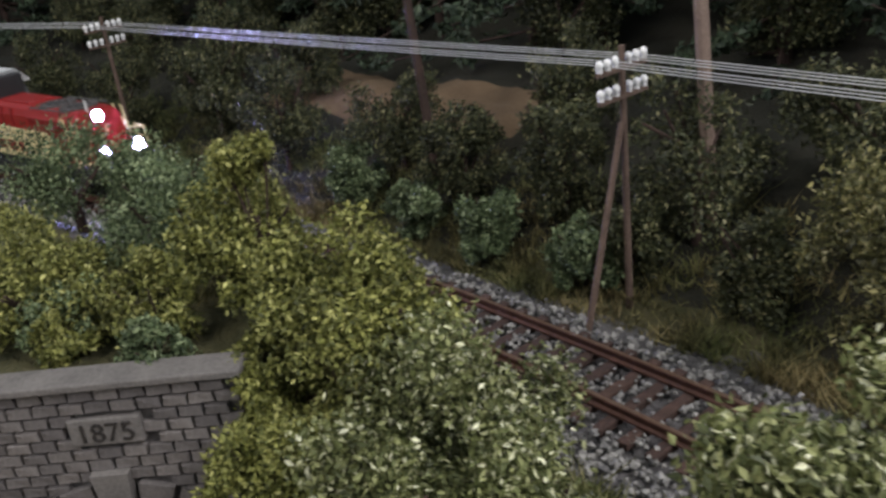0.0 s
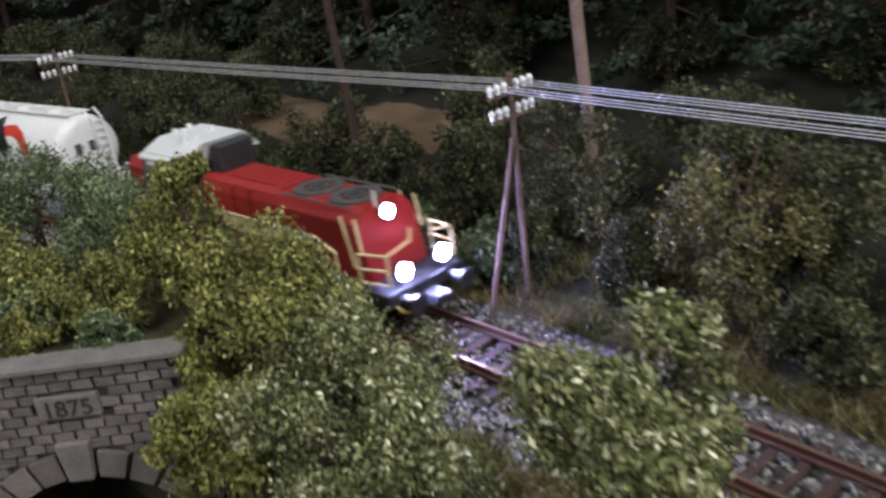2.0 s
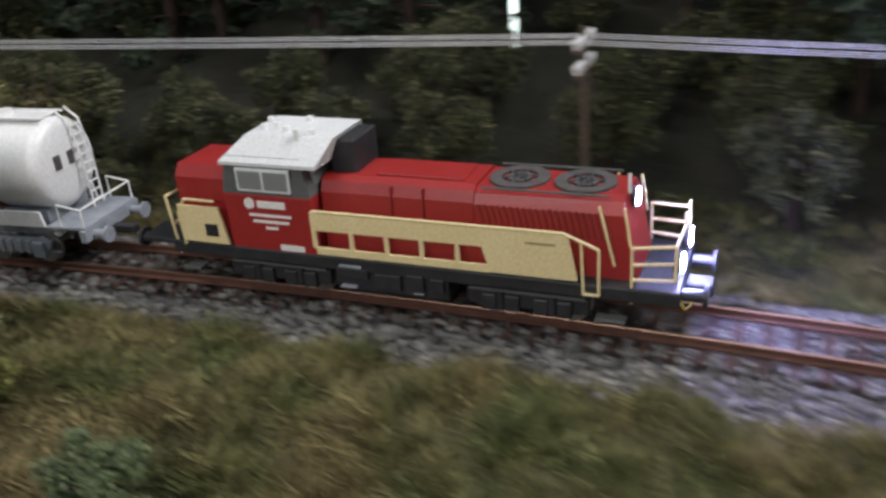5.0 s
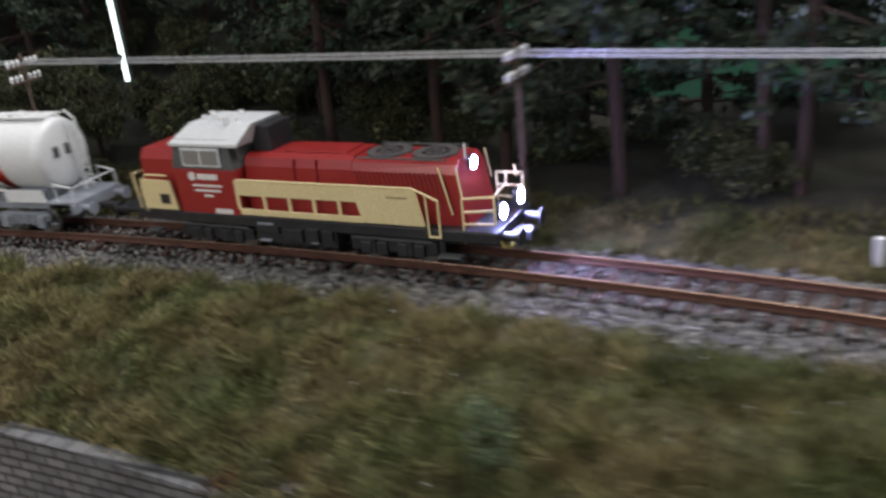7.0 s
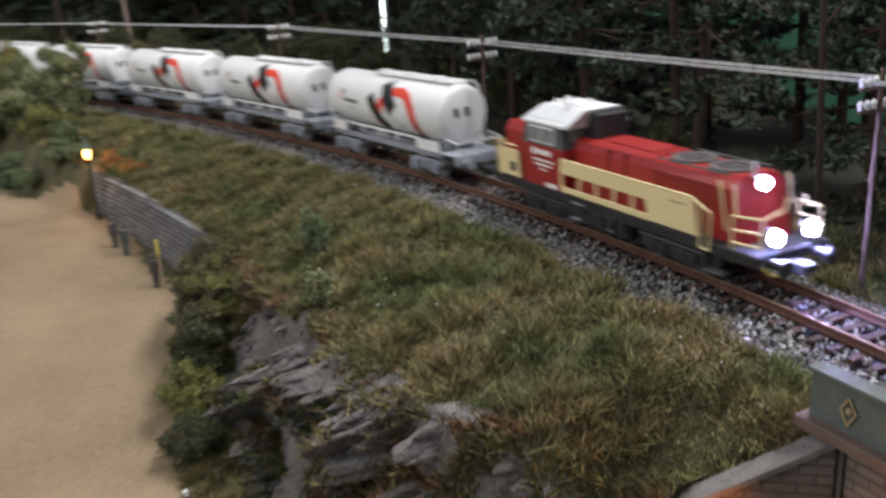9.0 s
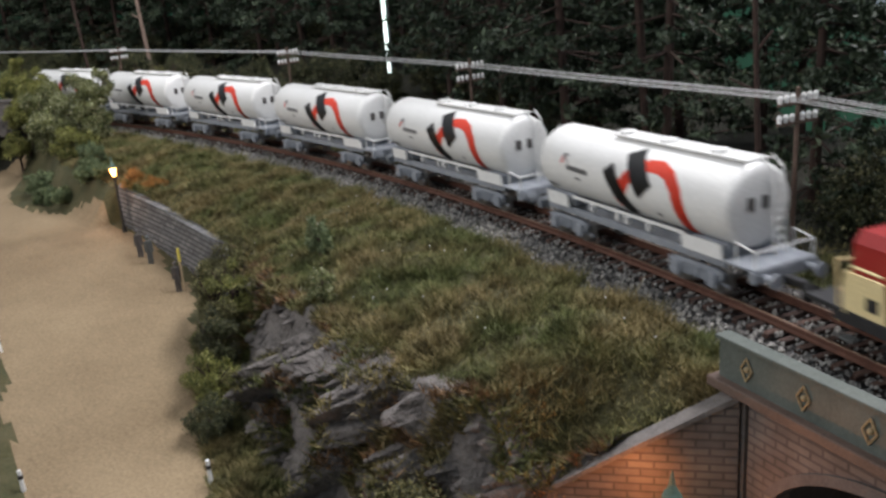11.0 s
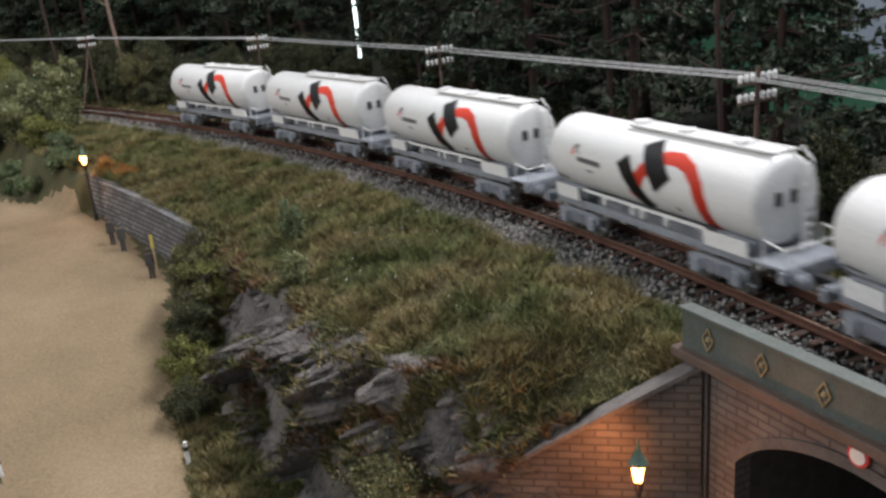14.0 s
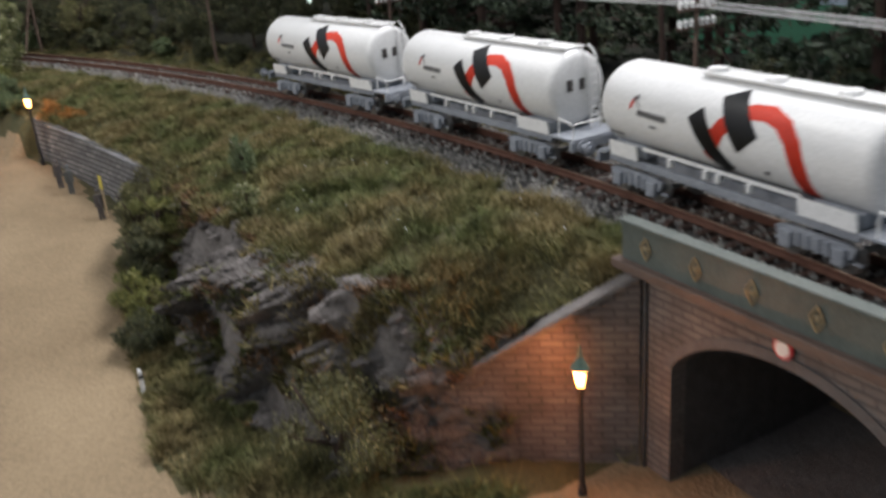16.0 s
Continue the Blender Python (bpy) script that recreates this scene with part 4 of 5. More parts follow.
def build_pole(strut):
    p = thing("telegraph_pole", "wooden telegraph pole with two crossarms of white insulators", "telegraph pole", group="telegraph poles")
    part("post", rod(B(), (0, 0, -0.012), (0, 0, 0.066), 0.0011, 0.0008, 10), M["wood"], p)
    for z in (0.0535, 0.0605):
        arm = part("crossarm", box(B(), -0.0007, 0.0007, -ARM - 0.0008, ARM + 0.0008, z - 0.0006, z + 0.0006, 0.0001), M["wood"], p)
        for y in (-1, -0.65, -0.3, 0.3, 0.65, 1):
            bm = B()
            bmesh.ops.create_uvsphere(bm, u_segments=10, v_segments=6, radius=0.00105, matrix=Matrix.Translation((0, y * ARM, z + 0.0022)) @ Matrix.Diagonal((1, 1, 1.25, 1)))
            rod(bm, (0, y * ARM, z + 0.0004), (0, y * ARM, z + 0.0018), 0.0008, seg=8)
            part("insulator", bm, M["porcelain"], arm, "white porcelain insulator")
    if strut:
        part("strut", rod(B(), (0.0, -0.0195, -0.012), (0, -0.0009, 0.047), 0.001, 0.0008, 8), M["wood"], p)
    return p


first_pole = build_pole(True)
for i, (s, l) in enumerate(zip(POLES, POLE_L)):
    q = tl(s, l)
    m = pose(q[0], q[1], 0.0, 0, 0, math.degrees(heading(s)))
    if i == 0:
        first_pole.matrix_basis = m
    elif i in (2,):
        copy_thing(first_pole, m)
    else:
        if i == 1:
            plain_pole = build_pole(False)
            plain_pole.matrix_basis = m
        else:
            copy_thing(plain_pole, m)

line = thing("telegraph_wires", "bundle of thin pale telegraph wires strung between the poles", "wires")
for y in (-1, -0.65, -0.3, 0.3, 0.65, 1):
    for (s0, l0), (s1, l1) in zip(zip(POLES, POLE_L), zip(POLES[1:], POLE_L[1:])):
        a, c = Vector(tl(s0, l0 + y * ARM * 0.8, 0.0624)), Vector(tl(s1, l1 + y * ARM * 0.8, 0.0624))
        pts = [a.lerp(c, t / 8) - Vector((0, 0, 0.0003 * (1 - (2 * t / 8 - 1) ** 2))) for t in range(9)]
        cu = bpy.data.curves.new("wire", "CURVE")
        cu.dimensions, cu.bevel_depth, cu.bevel_resolution = "3D", 0.00012, 1
        sp = cu.splines.new("POLY")
        sp.points.add(8)
        for k, q in enumerate(pts):
            sp.points[k].co = (*q, 1)
        cu.materials.append(M["wire"])
        new("wire", cu).parent = line


# ---- tunnel portal over the road ----
def arch_points(cx, cz, r, n=24, flat=1.0, low=0.0):
    """Half round, or with low a flatter segment that springs at that angle."""
    angles = [low + (math.pi - 2 * low) * i / n for i in range(n + 1)]
    return [(cx + r * math.cos(a) / math.cos(low), cz + flat * r * (math.sin(a) - math.sin(low)) / (1 - math.sin(low))) for a in angles]


def wall_with_arch(bm, x0, x1, z0, z1, cx, cz, r, y0, y1, flat=1.0, low=0.0):
    """A wall in the xz plane with an arched opening, solid from y0 to y1."""
    arc = arch_points(cx, cz, r, 24, flat, low)
    n = len(arc)
    for y, flip in ((y0, False), (y1, True)):
        prev = None
        cols = [(x1, arc[0])] + [(p[0], p) for p in arc] + [(x0, arc[-1])]
        for (xa, pa), (xc, pc) in zip(cols, cols[1:]):
            za = pa[1] if xa == pa[0] else z0
            zc = pc[1] if xc == pc[0] else z0
            if xa == x1 or xc == x0:
                za = zc = z0
            q = [(xa, y, z1), (xc, y, z1), (xc, y, zc), (xa, y, za)]
            if abs(xa - xc) < 1e-9:
                continue
            vs = [bm.verts.new(v) for v in (q[::-1] if flip else q)]
            bm.faces.new(vs)
    ring = [(arc[0][0], z0)] + arc + [(arc[-1][0], z0)]
    for a, c in zip(ring, ring[1:]):
        vs = [bm.verts.new(v) for v in ((a[0], y0, a[1]), (c[0], y0, c[1]), (c[0], y1, c[1]), (a[0], y1, a[1]))]
        bm.faces.new(vs)
    for q in ([(x0, y0, z0), (x0, y0, z1), (x0, y1, z1), (x0, y1, z0)], [(x1, y0, z0), (x1, y1, z0), (x1, y1, z1), (x1, y0, z1)], [(x0, y0, z1), (x1, y0, z1), (x1, y1, z1), (x0, y1, z1)]):
        bm.faces.new([bm.verts.new(v) for v in q])
    bmesh.ops.remove_doubles(bm, verts=bm.verts, dist=1e-6)
    bmesh.ops.recalc_face_normals(bm, faces=bm.faces)
    return bm


def build_portal():
    # local x runs along the wall, -y faces the road
    po = thing("tunnel_portal", "grey stone tunnel portal dated 1875 with coping and arch ring", "tunnel portal", pose(*PORTAL, 0, 0, 57), kind="structure")
    part("wall_core", wall_with_arch(B(), -0.075, 0.0265, -0.045, 0.0345, -0.001, -0.021, 0.028, 0.0006, 0.0055), M["mortar"], po)
    part("coping", box(B(), -0.077, 0.0285, -0.0016, 0.006, 0.0345, 0.0362, 0.0004), M["coping"], po)
    # the lining takes the joints' dark colour, so the bore's shade is painted
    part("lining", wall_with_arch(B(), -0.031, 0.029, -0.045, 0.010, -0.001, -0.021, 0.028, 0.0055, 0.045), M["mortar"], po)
    # end wall added to close the bore and keep it dark
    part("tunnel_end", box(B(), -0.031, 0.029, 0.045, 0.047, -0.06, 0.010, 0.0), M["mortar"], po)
    part("turf_cover", box(B(), -0.037, 0.030, 0.0055, 0.055, 0.0102, 0.032, 0.001), M["soil"], po, "turf over the tunnel mouth")
    rnd = random.Random(4)
    h, w = 0.0026, 0.0050
    shared = []
    for j in range(6):
        bm = box(B(), 0, w - 0.0003, -0.0005, 0.0012, 0, h - 0.00028, 0.0)
        for v in bm.verts:
            if v.co.y < 0:
                v.co.y -= rnd.random() * 0.0004
                v.co.x += (0.0003 if v.co.x < w / 2 else -0.0003) * rnd.random() * 1.3
                v.co.z += (0.00028 if v.co.z < h / 2 else -0.00028) * rnd.random() * 1.3
        me = bpy.data.meshes.new("block")
        bm.to_mesh(me)
        bm.free()
        me.materials.append(M["block"])
        shared.append(me)
    row = 0
    z = 0.0345 - h
    while z > -0.016:
        x = -0.060 + (w / 2 if row % 2 else 0)
        while x < 0.0265 - w * 0.6:
            mx, mz = x + w / 2, z + h / 2
            inside = (mx + 0.001) ** 2 + (mz + 0.021) ** 2 < 0.0345 ** 2 or (abs(mx + 0.001) < 0.0335 and mz < -0.021)
            plate = -0.0075 < mx < 0.0082 and 0.0215 < mz < 0.0292
            if not inside and not plate:
                ob = new("block", rnd.choice(shared))
                ob.parent = po
                ob.matrix_basis = pose(x, 0, z)
            x += w
        z -= h
        row += 1
    for i in range(13):
        a0, a1 = math.pi * i / 13 + 0.02, math.pi * (i + 1) / 13 - 0.02
        r1 = 0.0345 if i != 6 else 0.0375
        bm = prism(B(), [(-0.001 + r * math.cos(a), -0.021 + r * math.sin(a)) for r, a in ((0.0278, a0), (r1, a0), (r1, a1), (0.0278, a1))], -0.0016 if i != 6 else -0.0026, 0.004)
        part("voussoir", bm, M["coping"] if i == 6 else M["block"], po)
    pl = part("date_plate", box(B(), -0.0067, 0.0075, -0.0012, 0.001, 0.0224, 0.0283, 0.0003), M["coping"], po, "pale stone plate with the date")
    cu = bpy.data.curves.new("date", "FONT")
    cu.body, cu.size, cu.align_x, cu.extrude = "1875", 0.0058, "CENTER", 0.00015
    tx = new("date", cu)
    tx.parent = pl
    tx.matrix_basis = pose(0.0004, -0.00135, 0.0233, 90, 0, 0)
    cu.materials.append(M["iron"])
    return po


build_portal()


# ---- railway bridge ----
def uv_flat(ob):
    me = ob.data
    uv = me.uv_layers.new(name="UVMap")
    for poly in me.polygons:
        n = poly.normal
        for li in poly.loop_indices:
            co = me.vertices[me.loops[li].vertex_index].co
            uv.data[li].uv = (co.x, co.z) if abs(n.y) >= abs(n.x) and abs(n.y) >= abs(n.z) else ((co.y, co.z) if abs(n.x) > abs(n.z) else (co.x, co.y))


def build_bridge():
    # local x runs along the girder from the near abutment's peak, -y faces the road
    br = thing("railway_bridge", "brick arch bridge with green riveted girder parapet and wing wall", "bridge", pose(0.4775, -0.1180, 0, 0, 0, -15), kind="structure")
    ob = part("spandrel_wall", wall_with_arch(B(), 0.0, 0.125, -0.08, -0.003, 0.060, -0.031, 0.0405, 0.0, 0.006, 0.444, 0.4), M["brick"], br)
    uv_flat(ob)
    # arch underside in the dark joint colour, its shade put into the paint
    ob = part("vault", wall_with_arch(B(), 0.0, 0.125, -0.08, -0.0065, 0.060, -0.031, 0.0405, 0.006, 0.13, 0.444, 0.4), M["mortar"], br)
    part("arch_ring", prism(B(), arch_points(0.06, -0.031, 0.0438, 24, 0.485, 0.4) + arch_points(0.06, -0.031, 0.0402, 24, 0.444, 0.4)[::-1], -0.0008, 0.002), M["block"], br)
    part("pilaster", box(B(), 0.0075, 0.0092, -0.0012, 0.001, -0.08, -0.003, 0.0002), M["mortar"], br)
    # wing wall, flared towards the road
    wing = part("wing_wall", prism(B(), [(0, -0.08), (0, -0.0035), (-0.085, -0.0560), (-0.085, -0.08)], -0.005, 0.0), M["brick"], br, m=pose(0.004, 0.001, 0, 0, 0, 52))
    uv_flat(wing)
    part("wing_coping", prism(B(), [(0.002, -0.0035), (0.002, -0.0018), (-0.086, -0.0551), (-0.086, -0.0568)], -0.0062, 0.0010), M["block"], wing)
    gi = part("girder", box(B(), -0.0005, 0.125, -0.0022, 0.0005, -0.001, 0.0112, 0.0003), M["girder"], br, "green painted steel girder")
    part("girder_top", box(B(), -0.0012, 0.1255, -0.0032, 0.0018, 0.0110, 0.0121, 0.0002), M["girder"], gi)
    part("girder_ledge", box(B(), -0.0025, 0.1255, -0.0050, 0.0008, -0.0036, -0.0006, 0.0004), M["girder_brown"], gi, "brown weathered ledge under the girder")
    for i in range(6):
        cx = 0.0105 + i * 0.0198
        d = 0.0034
        bm = rods(B(), [(cx - d * 0.6, -0.0027, 0.0052), (cx, -0.0027, 0.0052 + d), (cx + d * 0.6, -0.0027, 0.0052), (cx, -0.0027, 0.0052 - d), (cx - d * 0.6, -0.0027, 0.0052)], 0.00032, 5)
        di = part("diamond", bm, M["brass"], gi, "ochre diamond ornament")
        bm = B()
        bmesh.ops.create_uvsphere(bm, u_segments=10, v_segments=6, radius=0.0009, matrix=Matrix.Translation((cx, -0.0024, 0.0052)))
        part("boss", bm, M["brass"], di)
    far = part("far_girder", box(B(), -0.0005, 0.125, 0.086, 0.089, -0.004, 0.008, 0.0003), M["girder"], br)
    bm = B()
    rod(bm, (0.0598, -0.0006, -0.0075), (0.0598, -0.0014, -0.0075), 0.0030, seg=24)
    sg = part("road_sign", bm, M["sign_red"], br, "round red-rimmed traffic sign on the arch")
    bm = B()
    rod(bm, (0.0598, -0.0013, -0.0075), (0.0598, -0.0017, -0.0075), 0.0022, seg=24)
    part("sign_face", bm, M["pale"], sg)
    return br


build_bridge()


# ---- retaining wall along the road ----
def build_retaining_wall():
    verts, faces, uvs = [], [], []
    n = 60
    for i in range(n + 1):
        s = -0.035 + 0.23 * i / n
        zt, zb = float(top_z(s)) + 0.0015, float(road_z(s)) - 0.004
        curl = 0.012 * max(0, 1 - i / 6) ** 2
        l = float(edge_l(s)) + curl
        for ll, z in ((l - 0.0062, zb), (l - 0.0042, zt), (l + 0.0016, zt), (l + 0.0016, zb)):
            verts.append(tuple(tl(s, ll, z)))
            uvs.append((s, z + 0.2 + (0.003 if ll > l else 0)))
    for i in range(n):
        for j in range(4):
            a, c = 4 * i + j, 4 * i + (j + 1) % 4
            faces.append((a, c, c + 4, a + 4))
    faces += [(0, 1, 2, 3)[::-1], tuple(range(4 * n, 4 * n + 4))]
    ob = mesh_ob("retaining_wall", verts, faces, M["courses"])
    uv = ob.data.uv_layers.new(name="UVMap")
    for lp in ob.data.loops:
        uv.data[lp.index].uv = uvs[lp.vertex_index]
    tagged(ob, "curved grey stone retaining wall beside the sandy road", "retaining wall", kind="structure")
    return ob


build_retaining_wall()


# ---- rock face ----
def facets(p, scale, seed, tilt):
    """Broken blocks: each cell is a plane of its own height and slope; near 0 in the cracks between them."""
    q = Vector((p[0] * scale, p[1] * scale, seed))
    d, pts = noise.voronoi(q)
    c = pts[0]
    h = noise.cell(c * 7.3) - 0.5
    g = Vector((noise.cell(c * 3.1 + Vector((5, 0, 0))) - 0.5, noise.cell(c * 4.7 + Vector((0, 9, 0))) - 0.5, 0))
    return h + tilt * (q - c).dot(g), d[1] - d[0]


def build_rocks():
    ns, nv = 330, 110
    verts, faces = [], []
    for i in range(ns + 1):
        s = 0.188 + 0.296 * i / ns
        e, rz = float(edge_l(s)), float(road_z(s))
        tz = ground_z(s, e + 0.0065) - 0.0005
        run = float(np.interp(s, [0.19, 0.24, 0.40, 0.44, 0.475], [0.010, 0.026, 0.034, 0.026, 0.010]))
        room = float(np.interp(s, [0.188, 0.22, 0.455, 0.475], [0.3, 1, 1, 0.5]))
        for j in range(nv + 1):
            v = j / nv
            z = tz + 0.001 + (rz - 0.006 - tz) * max(0, v * 1.08 - 0.08)
            l = e + 0.008 * max(0, 1 - v / 0.08) - run * max(0, v - 0.06) ** 0.85
            q = (s + z * 0.2 + 0.005 * nz(s * 45, z * 45, 8), (z - s * 0.25) * 0.95 + 0.004 * nz(s * 70, z * 70, 3))
            h1, b1 = facets(q, 36, 1.0, 1.2)
            h2, b2 = facets((q[0] + 0.003 * nz(s * 60, z * 60), q[1]), 82, 5.0, 1.5)
            h3, b3 = facets((q[0], q[1] * 1.3), 150, 9.0, 1.5)
            out = 0.0100 + 0.0085 * h1 + 0.0056 * h2 + 0.0030 * h3
            out -= 0.0120 * max(0, 1 - b1 * 9) + 0.0052 * max(0, 1 - b2 * 9) + 0.0014 * max(0, 1 - b3 * 8)
            out += 0.0018 * noise.fractal(Vector((s * 150, z * 220, 2)), 1.0, 2.0, 4)
            fade = min(1, max(0, (v - 0.02) * 9)) * room
            verts.append(tuple(tl(s, l - max(out, -0.001) * fade, z + 0.0008 * h2 * fade)))
    for i in range(ns):
        for j in range(nv):
            a = i * (nv + 1) + j
            faces.append((a, a + nv + 1, a + nv + 2, a + 1))
    ob = mesh_ob("rock_face", verts, faces, M["rock"])
    tagged(ob, "broken grey slate rock face under the turf bank", "rock face", kind="structure")
    # turf clinging to the ledges
    v = np.array(verts)
    k = RNG.integers(0, len(v), 60000)
    p = v[k]
    m = np.array([nz(a * 55, c * 55, b * 55) + 0.5 * nz(a * 140, c * 140, b * 140) for a, b, c in p])
    top = np.array([(q % (nv + 1)) / nv for q in k])
    p = p[(m > 0.10) | ((top < 0.12) & (m > -0.3))]
    n = len(p)
    hgt = (0.0016 + 0.0030 * RNG.random(n))[:, None]
    tip = p + np.concatenate([RNG.normal(size=(n, 2)) * 0.7, np.ones((n, 1))], 1) * hgt - np.array([0.0, 0.0012, 0.0])
    a = RNG.uniform(0, 6.28, n)
    w = np.stack([np.cos(a), np.sin(a), 0.4 * np.sin(a * 3)], 1) * 0.0004
    tri = np.stack([p - w, p + w, tip], 1).reshape(-1, 3)
    rusty = np.array([nz(a * 90, c * 90, b * 90 + 40) for a, b, c in p]) > 0.18
    for pick, mat, lab in ((~rusty, "grass", "mossy grass tufts clinging to the rock ledges"), (rusty, "rusty_moss", "rusty brown moss tufts on the rock ledges")):
        t3 = np.repeat(pick, 3)
        ob = mesh_ob("moss", tri[t3].tolist(), np.arange(int(t3.sum())).reshape(-1, 3).tolist(), M[mat])
        tagged(ob, lab, "moss", kind="stuff")


build_rocks()


# ---- trees and bushes ----
def clumps(n, c, r, sub, seed, squash=1.0):
    rnd = random.Random(seed)
    cs, rs = [], []
    for i in range(n):
        d = Vector((rnd.gauss(0, 1), rnd.gauss(0, 1), rnd.gauss(0, 1))).normalized() * r * rnd.uniform(0.35, 1.0)
        cs.append((c[0] + d.x, c[1] + d.y, c[2] + d.z * squash))
        rs.append(sub * rnd.uniform(0.7, 1.25))
    return cs, rs


def broadleaf(x, y, foot, top, r, mat, seed, count, size, label, name="broadleaf_tree", sub=0.42, squash=0.9, category="tree", group="trees beside the road"):
    t = thing(name, label, category, pose(x, y, foot), group)
    h = top - foot
    cz = h - r * squash * 0.95
    rnd = random.Random(seed)
    bm = rod(B(), (0, 0, -0.004), (0, 0, cz * 0.8), max(0.0012, r * 0.07), max(0.0008, r * 0.045), 8)
    for i in range(6):
        a = rnd.uniform(0, 6.28)
        rod(bm, (0, 0, cz * rnd.uniform(0.45, 0.8)), (r * 0.6 * math.cos(a), r * 0.6 * math.sin(a), cz + r * rnd.uniform(-0.3, 0.5)), r * 0.035, r * 0.015, 6)
    part("trunk", bm, M["bark"], t)
    if name == "bush":
        cz = h * 0.5
        squash = max(0.6, min(1.5, h * 0.5 / r))
    cs, rs = clumps(34, (0, 0, cz), r * 0.86, r * sub * 0.62, seed, squash)
    leaves("crown", cs, rs, int(count * 3.0), size * 0.43, M[mat], t)
    return t


YG = "yellow-green flocked foliage tree above the tunnel portal"
# over the portal
for x, y, top, r, mat, sd, n in ((-0.318, -0.082, 0.058, 0.020, "tree_a", 1, 3000), (-0.352, -0.085, 0.056, 0.022, "tree_c", 2, 2600), (-0.392, -0.080, 0.055, 0.024, "tree_c", 3, 2600),
                                 (-0.335, -0.125, 0.052, 0.021, "tree_a", 4, 3000), (-0.372, -0.130, 0.054, 0.022, "tree_a", 5, 2600), (-0.43, -0.10, 0.056, 0.026, "tree_c", 6, 2200),
                                 (-0.288, -0.084, 0.053, 0.016, "tree_a", 7, 2600), (-0.36, -0.165, 0.052, 0.022, "tree_a", 15, 2200), (-0.31, -0.105, 0.047, 0.012, "tree_a", 16, 1500)):
    broadleaf(x, y, 0.0 if y > -0.09 else 0.019, top, r, mat, sd, n, 0.0017, YG if mat == "tree_a" else "blue-green flocked bush on the bank")
for x, y, r0, mat in ((-0.318, -0.124, 0.008, "tree_a"), (-0.334, -0.140, 0.010, "tree_a"), (-0.350, -0.160, 0.010, "tree_c"), (-0.300, -0.110, 0.008, "tree_c"), (-0.345, -0.150, 0.012, "tree_c"), (-0.325, -0.122, 0.011, "tree_c")):
    broadleaf(x, y, 0.022, 0.027 + r0 * 1.5, r0, mat, int(-x * 7777), 1100, 0.0016, "small flocked bush on top of the portal", "bush", category="bush", group="bushes on the portal")
# beside the portal, towards the lamp
broadleaf(-0.305, -0.082, 0.0, 0.068, 0.008, "tree_a", 19, 1100, 0.0017, "slender yellow-green sprig above the portal")
broadleaf(-0.274, -0.074, -0.02, 0.055, 0.022, "tree_a", 8, 4600, 0.0017, "yellow-green tree at the end of the portal")
broadleaf(-0.262, -0.098, -0.03, 0.032, 0.017, "tree_a", 18, 4000, 0.0017, "yellow-green climber at the end of the portal")
broadleaf(-0.262, -0.108, -0.036, 0.004, 0.016, "tree_a", 28, 3600, 0.0017, "yellow-green climber at the end of the portal")
broadleaf(-0.285, -0.093, -0.03, 0.034, 0.013, "tree_a", 38, 3000, 0.0017, "yellow-green climber at the end of the portal")
broadleaf(-0.243, -0.080, -0.03, 0.047, 0.027, "tree_b", 9, 9000, 0.0017, "speckled light green tree beside the portal")
broadleaf(-0.226, -0.080, -0.03, 0.033, 0.028, "tree_b", 17, 9000, 0.0017, "speckled light green tree beside the portal")
broadleaf(-0.184, -0.059, -0.02, 0.056, 0.020, "tree_b", 10, 8000, 0.0019, "fresh green tree between road and track")
broadleaf(-0.174, -0.068, -0.025, 0.032, 0.020, "tree_b", 11, 5600, 0.0019, "fresh green tree between road and track")
broadleaf(-0.146, -0.092, -0.035, 0.016, 0.019, "tree_a", 12, 4200, 0.0019, "low yellow-green shrub at the roadside")
broadleaf(-0.198, -0.094, -0.036, 0.026, 0.023, "tree_b", 13, 5200, 0.0018, "fresh green tree between road and track")
for x, y, h, r in ((-0.075, -0.110, 0.018, 0.013), (-0.095, -0.124, 0.014, 0.012), (-0.125, -0.130, 0.016, 0.012), (-0.05, -0.106, 0.014, 0.010), (-0.09, -0.10, 0.022, 0.013), (-0.15, -0.125, 0.022, 0.014)):
    gz = ground_z(*to_line(x, y))
    broadleaf(x, y, gz - 0.002, gz + h, r, "tree_c", int(x * -9999), 1900, 0.0016, "low dark green shrub at the roadside", "bush", category="bush", group="roadside shrubs")

# behind the track: bushes on the slope
rb = random.Random(21)
BUSH = "dull green bush on the slope behind the track"
